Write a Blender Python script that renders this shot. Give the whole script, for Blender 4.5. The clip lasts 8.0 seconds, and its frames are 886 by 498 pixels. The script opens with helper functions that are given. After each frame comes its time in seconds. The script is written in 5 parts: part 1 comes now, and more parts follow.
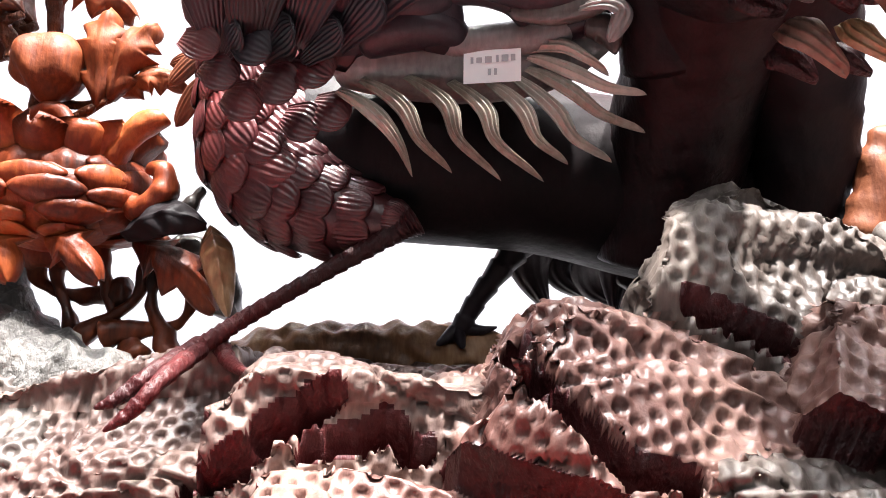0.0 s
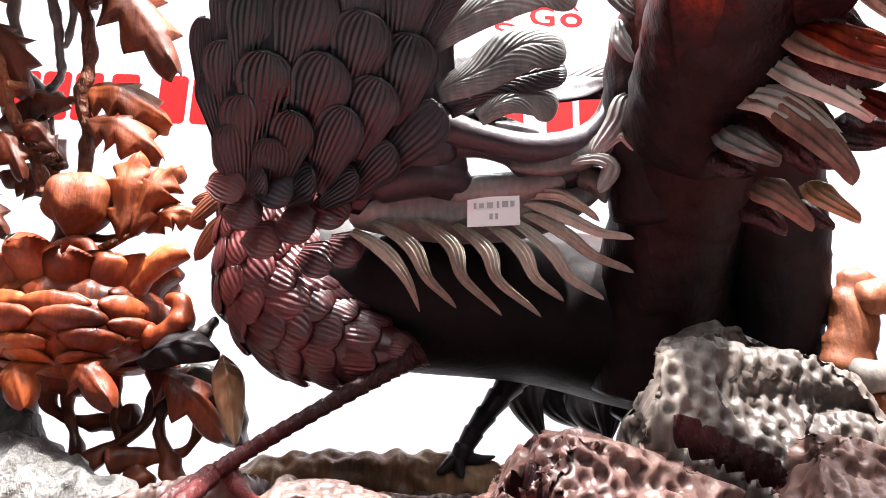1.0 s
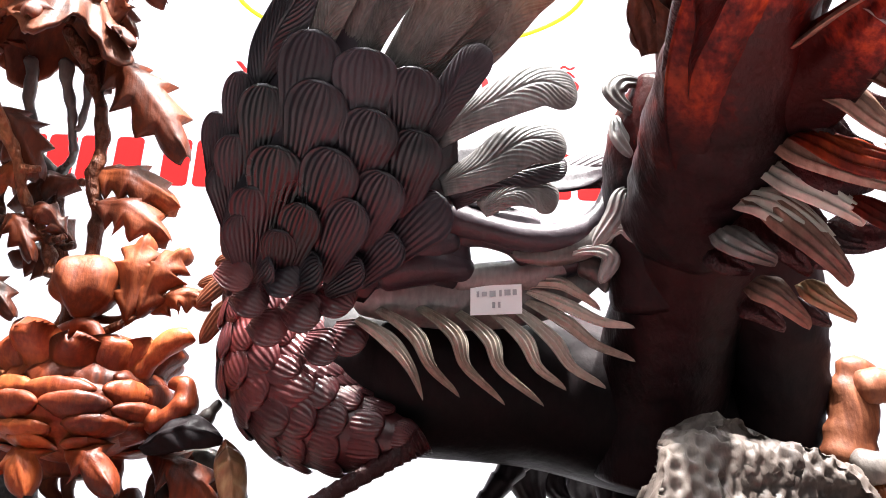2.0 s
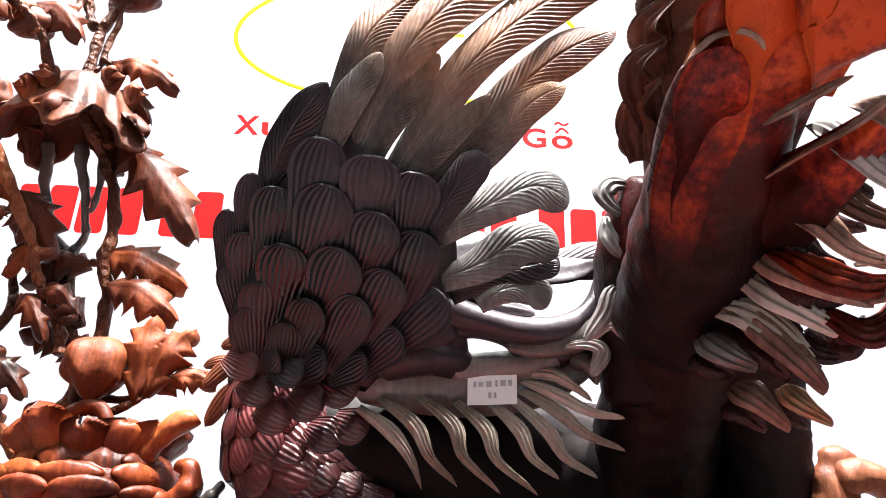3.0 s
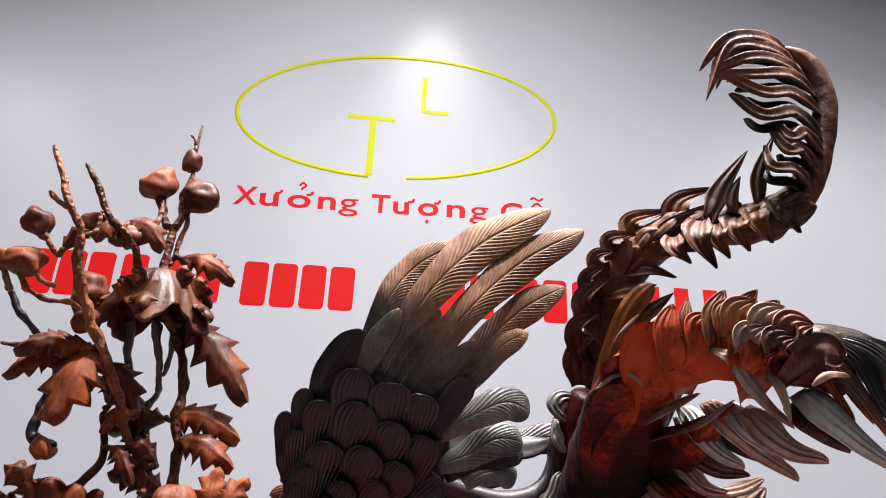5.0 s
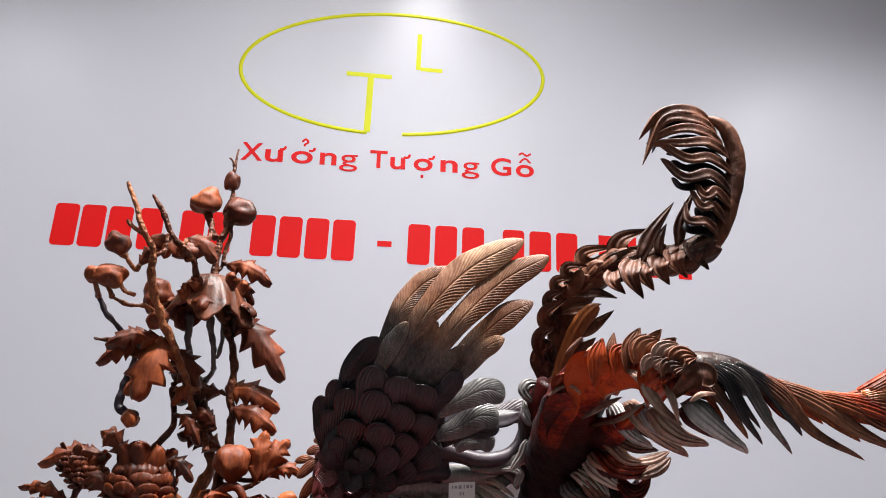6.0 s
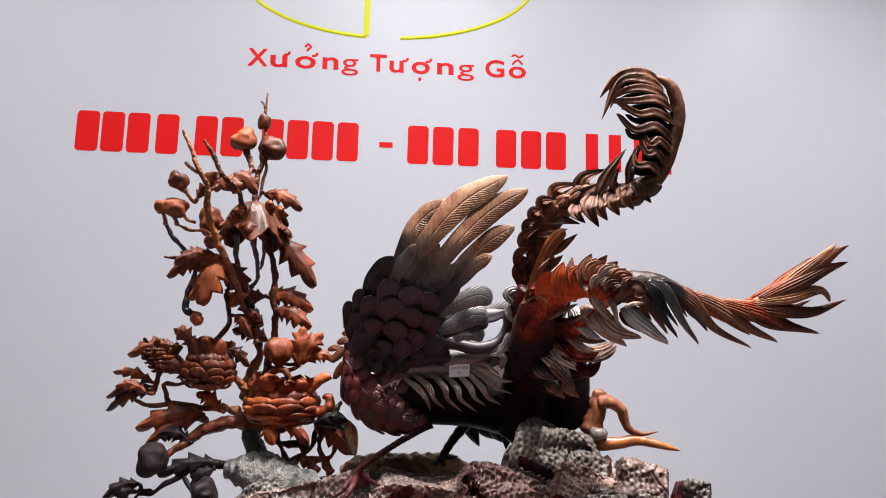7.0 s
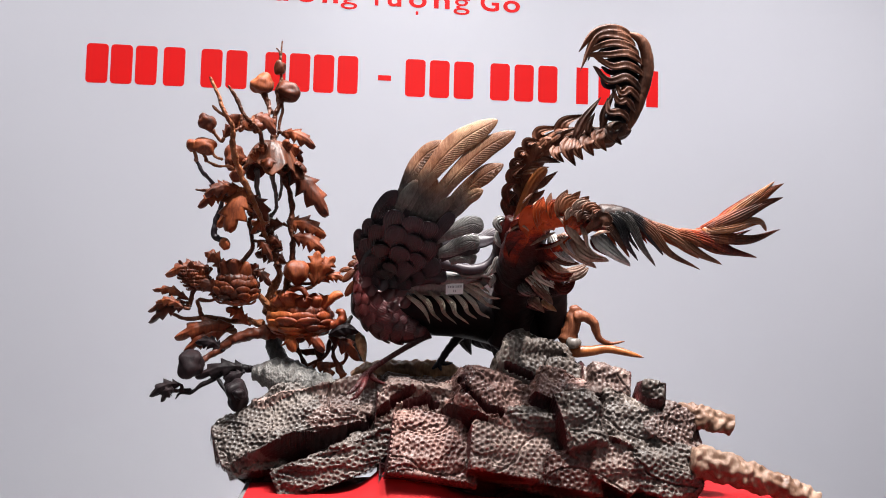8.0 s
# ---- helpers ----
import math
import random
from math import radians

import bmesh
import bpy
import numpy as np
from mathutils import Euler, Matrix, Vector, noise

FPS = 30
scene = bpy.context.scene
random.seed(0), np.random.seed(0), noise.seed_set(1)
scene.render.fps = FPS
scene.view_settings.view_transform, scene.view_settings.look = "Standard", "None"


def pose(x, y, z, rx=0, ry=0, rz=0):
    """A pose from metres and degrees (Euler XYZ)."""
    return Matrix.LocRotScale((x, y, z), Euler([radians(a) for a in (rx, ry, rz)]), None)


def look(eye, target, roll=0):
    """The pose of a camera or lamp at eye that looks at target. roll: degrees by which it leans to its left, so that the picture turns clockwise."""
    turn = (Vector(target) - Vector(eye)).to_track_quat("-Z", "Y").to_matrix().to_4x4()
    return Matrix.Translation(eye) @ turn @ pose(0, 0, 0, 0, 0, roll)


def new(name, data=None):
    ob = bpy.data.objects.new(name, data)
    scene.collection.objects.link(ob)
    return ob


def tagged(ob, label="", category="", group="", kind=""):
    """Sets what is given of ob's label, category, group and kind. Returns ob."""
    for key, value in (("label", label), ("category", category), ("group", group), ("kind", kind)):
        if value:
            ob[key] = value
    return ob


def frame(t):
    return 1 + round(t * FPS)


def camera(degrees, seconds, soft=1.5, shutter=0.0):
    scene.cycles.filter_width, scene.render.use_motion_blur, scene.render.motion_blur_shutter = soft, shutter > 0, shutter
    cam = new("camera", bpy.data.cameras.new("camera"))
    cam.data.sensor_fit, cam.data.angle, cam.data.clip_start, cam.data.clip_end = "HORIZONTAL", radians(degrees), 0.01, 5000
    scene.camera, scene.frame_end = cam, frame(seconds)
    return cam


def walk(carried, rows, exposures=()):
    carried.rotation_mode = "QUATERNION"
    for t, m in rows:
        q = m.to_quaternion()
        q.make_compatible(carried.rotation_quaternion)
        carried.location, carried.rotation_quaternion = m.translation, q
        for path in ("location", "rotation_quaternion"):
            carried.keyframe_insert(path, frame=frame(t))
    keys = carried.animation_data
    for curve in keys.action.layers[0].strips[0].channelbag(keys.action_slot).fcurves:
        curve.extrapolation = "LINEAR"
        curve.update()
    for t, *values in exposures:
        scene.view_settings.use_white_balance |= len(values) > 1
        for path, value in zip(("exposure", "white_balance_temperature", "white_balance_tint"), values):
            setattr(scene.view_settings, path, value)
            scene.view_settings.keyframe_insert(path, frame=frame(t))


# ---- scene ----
cam = camera(61.1, 8.0, soft=0.95)
PATH = [
    (0, (0.025, 0.001, 1.285), (0.076, 1.99, 1.495), 1.1),
    (0.5, (0.016, -0.018, 1.286), (0.095, 1.941, 1.68), 1.3),
    (1, (0.01, -0.032, 1.286), (0.095, 1.894, 1.817), 1.5),
    (2.5, (0.003, -0.06, 1.319), (0.089, 1.804, 2.037), 1.8),
    (3, (-0.001, -0.084, 1.33), (0.092, 1.758, 2.103), 2.0),
    (3.5, (-0.008, -0.119, 1.345), (0.095, 1.706, 2.157), 2.3),
    (4, (-0.015, -0.172, 1.365), (0.098, 1.64, 2.203), 2.5),
    (4.5, (-0.023, -0.246, 1.387), (0.103, 1.563, 2.23), 2.6),
    (5.8, (-0.073, -0.548, 1.43), (0.109, 1.323, 2.112), 2.2),
    (6, (-0.075, -0.599, 1.438), (0.109, 1.292, 2.062), 2.2),
    (6.5, (-0.089, -0.727, 1.447), (0.107, 1.207, 1.916), 1.9),
    (7, (-0.109, -0.861, 1.452), (0.101, 1.104, 1.761), 1.4),
    (7.5, (-0.124, -0.969, 1.443), (0.095, 1.01, 1.632), 1.4),
    (8, (-0.135, -1.048, 1.44), (0.096, 0.935, 1.553), 1.5),
]

EXPOSURES = [(0.0, 2.0), (1.0, 2.05), (2.5, 2.0), (3.0, 1.7), (3.5, 1.32), (4.0, 0.95), (4.5, 0.68), (6.0, 0.45), (7.0, 0.52), (8.0, 0.65)]
walk(cam, [(t, look(eye, target, roll)) for t, eye, target, roll in PATH], EXPOSURES)

# ---- light ----
world = bpy.data.worlds.new("world")
world.use_nodes = True
scene.world = world
world.node_tree.nodes["Background"].inputs["Color"].default_value = (0.80, 0.86, 1.0, 1)
world.node_tree.nodes["Background"].inputs["Strength"].default_value = 0.02
# round downlight before the banner
lamp = new("downlight", bpy.data.lights.new("downlight", "AREA"))
lamp.data.shape, lamp.data.size, lamp.data.energy = "DISK", 0.18, 7
lamp.data.color = (1.0, 0.975, 0.955)
lamp.matrix_world = look((0.08, 1.14, 4.185), (0.08, 1.29, 0))
# narrow recessed spot close to the banner: its scallop falls on the oval mark
lamp = new("scallop_spot", bpy.data.lights.new("scallop_spot", "SPOT"))
lamp.data.energy, lamp.data.spot_size, lamp.data.spot_blend, lamp.data.shadow_soft_size = 48, radians(44), 1.0, 0.03
lamp.data.color = (1.0, 0.985, 0.96)
lamp.matrix_world = look((0.10, 1.93, 4.16), (0.10, 2.10, 2.6))
# added soft panel above the table, for sheen on upward faces
lamp = new("overhead_fill_light", bpy.data.lights.new("overhead_fill_light", "AREA"))
lamp.data.shape, lamp.data.size, lamp.data.size_y, lamp.data.energy = "RECTANGLE", 2.2, 1.2, 120
lamp.data.color = (0.97, 0.98, 1.0)
lamp.matrix_world = look((0.1, -0.25, 4.18), (0.1, -0.24, 0))
# added wide fill under the showroom ceiling behind the viewer, no known fixture
lamp = new("overhead_fill_light", bpy.data.lights.new("overhead_fill_light", "AREA"))
lamp.data.shape, lamp.data.size, lamp.data.size_y, lamp.data.energy = "RECTANGLE", 6.4, 3.2, 60
lamp.data.color = (0.97, 0.98, 1.0)
lamp.matrix_world = look((0.9, -2.6, 4.18), (0.9, -2.4, 0))
# added unseen spots near both ends of the banner, to even its brightness
for x, aim, power in ((-2.4, -1.3, 110), (2.6, 1.6, 185)):
    lamp = new("banner_fill_spot", bpy.data.lights.new("banner_fill_spot", "SPOT"))
    lamp.data.energy, lamp.data.spot_size, lamp.data.spot_blend, lamp.data.shadow_soft_size = power, radians(95), 1.0, 0.10
    lamp.data.color = (0.98, 0.98, 1.0)
    lamp.matrix_world = look((x, 0.4, 4.16), (aim, 2.2, 0.3))
# recessed spots straight above the carving
for x, y, power in [(0.70, -0.30, 600), (-0.35, 0.12, 430)]:
    lamp = new("ceiling_spot", bpy.data.lights.new("ceiling_spot", "SPOT"))
    lamp.data.energy, lamp.data.spot_size, lamp.data.spot_blend, lamp.data.shadow_soft_size = power, radians(46), 0.5, 0.05
    lamp.data.color = (1.0, 0.96, 0.92)
    lamp.matrix_world = look((x, y, 4.15), (0.45 * x, 0.42, 1.4))


# ---- materials ----
def material(name):
    m = bpy.data.materials.new(name)
    m.use_nodes = True
    t = m.node_tree
    return m, t, t.nodes["Principled BSDF"]


def node(t, kind, **values):
    n = t.nodes.new(kind)
    for key, v in values.items():
        n.inputs[key.replace("_", " ")].default_value = v
    return n


def ramp(t, source, stops):
    r = t.nodes.new("ShaderNodeValToRGB")
    while len(r.color_ramp.elements) < len(stops):
        r.color_ramp.elements.new(0.5)
    for e, (p, c) in zip(r.color_ramp.elements, stops):
        e.position, e.color = p, (*c, 1)
    t.links.new(source, r.inputs[0])
    return r


def wood(name, dark, mid, light, rough=0.3, spec=0.5, tool=95.0, grain=60.0, bump=0.32, coat=0.0, metres=0.002, low=0.3, high=0.72, second=None, along=None):
    """Carved hardwood: heartwood mottling, fine grain along the piece, tool marks, uneven polish.
    second, along: the tones the colour grades to along one direction (direction, from, to)."""
    m, t, b = material(name)
    co = t.nodes.new("ShaderNodeTexCoord")
    big = node(t, "ShaderNodeTexNoise", Scale=9.0, Detail=5.0, Roughness=0.6)
    stretch = t.nodes.new("ShaderNodeMapping")
    stretch.inputs["Scale"].default_value = (1.0, 1.0, 0.22)
    stretch.inputs["Rotation"].default_value = (0.3, 0.5, 0.2)
    fine = node(t, "ShaderNodeTexNoise", Scale=grain * 4, Detail=4.0, Roughness=0.6)
    t.links.new(co.outputs["Object"], big.inputs["Vector"])
    t.links.new(co.outputs["Object"], stretch.inputs["Vector"])
    t.links.new(stretch.outputs["Vector"], fine.inputs["Vector"])
    geo = t.nodes.new("ShaderNodeNewGeometry")
    mix = node(t, "ShaderNodeMath")
    mix.operation = "MULTIPLY_ADD"
    t.links.new(fine.outputs["Fac"], mix.inputs[0])
    mix.inputs[1].default_value = 0.32
    t.links.new(big.outputs["Fac"], mix.inputs[2])
    isl = node(t, "ShaderNodeMath")
    isl.operation = "MULTIPLY_ADD"
    t.links.new(geo.outputs["Random Per Island"], isl.inputs[0])
    isl.inputs[1].default_value = 0.16
    t.links.new(mix.outputs[0], isl.inputs[2])
    off = node(t, "ShaderNodeMath")
    off.operation = "SUBTRACT"
    t.links.new(isl.outputs[0], off.inputs[0])
    off.inputs[1].default_value = 0.24
    r = ramp(t, off.outputs[0], [(low, dark), (0.5, mid), (high, light)])
    tone = r.outputs[0]
    if second:
        r2 = ramp(t, off.outputs[0], [(low, second[0]), (0.5, second[1]), (high, second[2])])
        axis = t.nodes.new("ShaderNodeVectorMath")
        axis.operation = "DOT_PRODUCT"
        t.links.new(co.outputs["Object"], axis.inputs[0])
        axis.inputs[1].default_value = along[0]
        patch = node(t, "ShaderNodeTexNoise", Scale=22.0, Detail=4.0)
        t.links.new(co.outputs["Object"], patch.inputs["Vector"])
        shift = node(t, "ShaderNodeMath")
        shift.operation = "MULTIPLY_ADD"
        t.links.new(patch.outputs["Fac"], shift.inputs[0])
        shift.inputs[1].default_value = 0.09
        t.links.new(axis.outputs["Value"], shift.inputs[2])
        grade = node(t, "ShaderNodeMapRange")
        grade.interpolation_type = "SMOOTHSTEP"
        t.links.new(shift.outputs[0], grade.inputs["Value"])
        grade.inputs["From Min"].default_value, grade.inputs["From Max"].default_value = along[1] + 0.045, along[2] + 0.045
        blend = t.nodes.new("ShaderNodeMix")
        blend.data_type = "RGBA"
        t.links.new(grade.outputs[0], blend.inputs[0])
        t.links.new(tone, blend.inputs[6])
        t.links.new(r2.outputs[0], blend.inputs[7])
        tone = blend.outputs[2]
    t.links.new(tone, b.inputs["Base Color"])
    rr = node(t, "ShaderNodeMapRange")
    t.links.new(big.outputs["Fac"], rr.inputs["Value"])
    rr.inputs["From Min"].default_value, rr.inputs["From Max"].default_value = 0.3, 0.7
    rr.inputs["To Min"].default_value, rr.inputs["To Max"].default_value = rough * 0.75, rough * 1.35
    t.links.new(rr.outputs[0], b.inputs["Roughness"])
    marks = node(t, "ShaderNodeTexNoise", Scale=140.0, Detail=3.0)
    t.links.new(co.outputs["Object"], marks.inputs["Vector"])
    facets = node(t, "ShaderNodeTexVoronoi", Scale=tool)
    facets.feature = "SMOOTH_F1"
    t.links.new(co.outputs["Object"], facets.inputs["Vector"])
    both = node(t, "ShaderNodeMath")
    t.links.new(marks.outputs["Fac"], both.inputs[0])
    t.links.new(facets.outputs["Distance"], both.inputs[1])
    add = node(t, "ShaderNodeMath")
    t.links.new(both.outputs[0], add.inputs[0])
    t.links.new(fine.outputs["Fac"], add.inputs[1])
    bp = node(t, "ShaderNodeBump", Strength=bump, Distance=metres)
    t.links.new(add.outputs[0], bp.inputs["Height"])
    t.links.new(bp.outputs[0], b.inputs["Normal"])
    b.inputs["Coat Weight"].default_value = coat
    b.inputs["Specular IOR Level"].default_value = spec
    b.inputs["Coat Roughness"].default_value = 0.22
    return m


EBONY = wood("dark_polished_wood", (0.005, 0.0042, 0.0052), (0.016, 0.0112, 0.015), (0.036, 0.025, 0.032), 0.36, 0.32, bump=0.22)
BREAST = wood("plum_polished_wood", (0.020, 0.006, 0.007), (0.058, 0.011, 0.013), (0.12, 0.022, 0.021), 0.34, 0.45, coat=0.10)
RED = wood("red_heartwood", (0.018, 0.0015, 0.0012), (0.10, 0.009, 0.004), (0.33, 0.048, 0.010), 0.38, 0.20, low=0.34, high=0.66)
BROWN = wood("brown_carved_wood", (0.026, 0.008, 0.005), (0.12, 0.034, 0.014), (0.31, 0.11, 0.050), 0.50, 0.26, tool=70.0, bump=0.3)
TAN = wood("tan_sapwood", (0.08, 0.034, 0.014), (0.29, 0.15, 0.072), (0.50, 0.33, 0.18), 0.36)
ORANGE = wood("orange_sapwood", (0.09, 0.022, 0.006), (0.26, 0.075, 0.016), (0.42, 0.16, 0.04), 0.34)
GREY = wood("grey_brown_wood", (0.020, 0.017, 0.016), (0.066, 0.056, 0.051), (0.17, 0.145, 0.13), 0.32, coat=0.12)
# PALE: gloss lit from above on fringe and tuft, put into the colour
PALE = wood("pale_glint_wood", (0.16, 0.13, 0.10), (0.36, 0.32, 0.27), (0.55, 0.51, 0.45), 0.36)
BARK = wood("brown_barked_wood", (0.016, 0.004, 0.0025), (0.095, 0.025, 0.008), (0.27, 0.092, 0.033), 0.50, 0.28, 170.0, bump=0.8, metres=0.004)
ROCK = wood("pitted_brown_wood", (0.028, 0.014, 0.0115), (0.080, 0.047, 0.040), (0.20, 0.137, 0.115), 0.46, 0.45, bump=0.3)
SHRUB = wood("chestnut_carved_wood", (0.012, 0.003, 0.0014), (0.090, 0.0175, 0.005), (0.27, 0.064, 0.017), 0.50, 0.24, tool=70.0, bump=0.3)
RUST = wood("rusty_pitted_wood", (0.030, 0.011, 0.009), (0.095, 0.044, 0.036), (0.23, 0.13, 0.105), 0.46, 0.45, bump=0.3)
# greyer slabs; their darker tone also carries the rock's uneven shading
SLATE = wood("slate_shaded_pitted_wood", (0.020, 0.0145, 0.0125), (0.062, 0.047, 0.041), (0.17, 0.135, 0.115), 0.46, 0.45, bump=0.3)
UMBER = wood("umber_carved_wood", (0.012, 0.004, 0.0025), (0.066, 0.022, 0.011), (0.20, 0.075, 0.038), 0.48, 0.26, bump=0.45)
EMBER = wood("ember_carved_wood", (0.022, 0.0035, 0.0014), (0.14, 0.024, 0.006), (0.34, 0.084, 0.019), 0.48, 0.26, tool=70.0, bump=0.32)
SAND = wood("sandy_sapwood", (0.05, 0.019, 0.008), (0.20, 0.092, 0.042), (0.42, 0.25, 0.135), 0.34, 0.42)
# ASH: overhead highlights worked into a lighter grey
ASH = wood("ash_grey_lit_wood", (0.055, 0.050, 0.049), (0.18, 0.165, 0.158), (0.38, 0.355, 0.34), 0.36, 0.5, bump=0.2)
QUILL = wood("smoky_grey_wood", (0.024, 0.022, 0.022), (0.095, 0.088, 0.085), (0.24, 0.225, 0.215), 0.36, 0.5, bump=0.2)
DRIFT = wood("weathered_grey_wood", (0.018, 0.016, 0.015), (0.066, 0.061, 0.058), (0.18, 0.168, 0.156), 0.52, 0.4, tool=40.0, bump=0.8, metres=0.005)
BELLY = wood("black_satin_wood", (0.004, 0.0035, 0.004), (0.010, 0.0065, 0.0075), (0.022, 0.011, 0.012), 0.55, 0.10, bump=0.2)
PLUME = wood("two_tone_plume_wood", (0.012, 0.011, 0.011), (0.045, 0.041, 0.039), (0.13, 0.12, 0.11), 0.46, 0.26, bump=0.2,
             second=((0.045, 0.014, 0.006), (0.145, 0.057, 0.027), (0.33, 0.185, 0.105)), along=((0.35, 0.0, 1.0), 1.600, 1.685))
# EMBERS: near-black low on the tail, grading to red higher up
EMBERS = wood("black_to_red_wood", (0.004, 0.0025, 0.003), (0.009, 0.004, 0.005), (0.018, 0.006, 0.007), 0.44, 0.14, tool=45.0, bump=0.3, metres=0.003,
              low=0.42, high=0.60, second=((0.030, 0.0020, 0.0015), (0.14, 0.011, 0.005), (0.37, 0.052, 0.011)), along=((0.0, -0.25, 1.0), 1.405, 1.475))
LIP = wood("pinkish_edge_wood", (0.060, 0.024, 0.016), (0.20, 0.108, 0.078), (0.42, 0.29, 0.225), 0.44, 0.35)
# dark red wood; on the rock it stands in for shade and red bounce
MAROON = wood("maroon_and_shade_wood", (0.007, 0.0014, 0.002), (0.027, 0.0035, 0.0042), (0.068, 0.0085, 0.0085), 0.44, 0.28, tool=60.0, bump=0.6, metres=0.004)
BITTEN = wood("tan_bitten_wood", (0.055, 0.024, 0.015), (0.125, 0.066, 0.042), (0.24, 0.15, 0.105), 0.5, 0.4, bump=0.5)


def plain(name, colour, rough, vary=0.08, scale=3.0, bump=0.0, fine=80.0, spec=0.5):
    m, t, b = material(name)
    co = t.nodes.new("ShaderNodeTexCoord")
    n = node(t, "ShaderNodeTexNoise", Scale=scale, Detail=6.0)
    t.links.new(co.outputs["Object"], n.inputs["Vector"])
    r = ramp(t, n.outputs["Fac"], [(0.3, tuple(c * (1 - vary) for c in colour)), (0.7, tuple(min(1, c * (1 + vary)) for c in colour))])
    t.links.new(r.outputs[0], b.inputs["Base Color"])
    b.inputs["Roughness"].default_value = rough
    b.inputs["Specular IOR Level"].default_value = spec
    if bump:
        f = node(t, "ShaderNodeTexNoise", Scale=fine, Detail=4.0)
        t.links.new(co.outputs["Object"], f.inputs["Vector"])
        bp = node(t, "ShaderNodeBump", Strength=bump, Distance=0.002)
        t.links.new(f.outputs["Fac"], bp.inputs["Height"])
        t.links.new(bp.outputs[0], b.inputs["Normal"])
    return m


BANNER = plain("satin_banner", (0.52, 0.508, 0.55), 0.34, 0.03, 0.8, 0.05, 30.0, 0.17)
DARK = plain("dark_wall_paint", (0.06, 0.06, 0.065), 0.7, 0.1, 1.5, 0.1)
PAINT = plain("grey_wall_paint", (0.30, 0.30, 0.31), 0.6, 0.04, 1.5, 0.1)
FLOOR = plain("grey_floor_tile", (0.38, 0.37, 0.37), 0.25, 0.12, 4.0)
CLOTH = plain("red_cloth", (0.24, 0.002, 0.004), 0.75, 0.10, 25.0, 0.25, 900.0, 0.2)
REDINK = plain("red_print", (0.62, 0.006, 0.006), 0.5, 0.05, 2.0, spec=0.12)
YELLOW = plain("yellow_print", (0.58, 0.58, 0.01), 0.5, 0.05, 2.0, spec=0.15)
PAPER = plain("white_paper", (0.82, 0.82, 0.82), 0.6, 0.03, 60.0)
INK = plain("grey_ink", (0.36, 0.36, 0.38), 0.6, 0.1, 60.0)
STEEL = plain("grey_table_edge", (0.10, 0.10, 0.105), 0.5, 0.08, 20.0)

# ---- mesh tools ----
UP = np.array((0.0, 0.0, 1.0))
TOCAM = np.array((0.0, -1.0, 0.0))


def arr(p):
    return np.array(p, float)


def unit(v):
    return v / np.maximum(np.linalg.norm(v, axis=-1, keepdims=True), 1e-9)


def curve_points(points, n):
    """Smooth curve through the points, n samples."""
    p = arr(points)
    if len(p) == 2:
        return p[0] + (p[1] - p[0]) * np.linspace(0, 1, n)[:, None]
    q = np.vstack([2 * p[0] - p[1], p, 2 * p[-1] - p[-2]])
    s = np.linspace(0, len(p) - 1 - 1e-9, n)
    i = s.astype(int)
    f = (s - i)[:, None] if p.ndim > 1 else s - i
    a, b, c, d = q[i], q[i + 1], q[i + 2], q[i + 3]
    return 0.5 * (2 * b + (c - a) * f + (2 * a - 5 * b + 4 * c - d) * f ** 2 + (3 * b - a - 3 * c + d) * f ** 3)


class Carving:
    """Collects grids of points into one mesh with several materials."""

    def __init__(self):
        self.v, self.f, self.m, self.n, self.mats = [], [], [], 0, []

    def slot(self, mat):
        if mat not in self.mats:
            self.mats.append(mat)
        return self.mats.index(mat)

    def grid(self, p, mat, wrap=False, flip=False):
        a, b = p.shape[:2]
        ids = np.arange(a * b).reshape(a, b) + self.n
        if wrap:
            ids = np.hstack([ids, ids[:, :1]])
        q = np.stack([ids[:-1, :-1], ids[:-1, 1:], ids[1:, 1:], ids[1:, :-1]], -1).reshape(-1, 4)
        if flip:
            q = q[:, ::-1]
        self.v.append(p.reshape(-1, 3))
        self.f.append(q)
        self.m.append(np.full(len(q), self.slot(mat)))
        self.n += a * b

    def mesh(self, name):
        me = bpy.data.meshes.new(name)
        v, f = np.vstack(self.v), np.vstack(self.f)
        key = np.round(v * 50000).astype(np.int64) + 2000000
        _, first, back = np.unique((key[:, 0] * 4000000 + key[:, 1]) * 4000000 + key[:, 2], return_index=True, return_inverse=True)
        v, f = v[first], back.ravel()[f]
        me.vertices.add(len(v))
        me.vertices.foreach_set("co", v.ravel())
        me.loops.add(f.size)
        me.loops.foreach_set("vertex_index", f.ravel().astype(np.int32))
        me.polygons.add(len(f))
        me.polygons.foreach_set("loop_start", np.arange(0, f.size, 4, dtype=np.int32))
        me.polygons.foreach_set("material_index", np.concatenate(self.m).astype(np.int32))
        me.polygons.foreach_set("use_smooth", np.ones(len(f), bool))
        for mat in self.mats:
            me.materials.append(mat)
        me.update(calc_edges=True)
        me.validate()
        me.polygons.foreach_set("use_smooth", np.ones(len(me.polygons), bool))
        return me


def frames(s, hint):
    """Tangent, side and normal along a curve; the normal stays near the hint."""
    t = unit(np.gradient(s, axis=0))
    n = arr(hint)
    n = np.broadcast_to(n, t.shape) if n.ndim == 1 else n
    side = unit(np.cross(t, n))
    return t, side, unit(np.cross(side, t))


def noisy(p, scale, amount, seed=0.0):
    return np.array([noise.noise(Vector((x * scale + seed, y * scale, z * scale))) for x, y, z in p.reshape(-1, 3)]).reshape(p.shape[:-1]) * amount


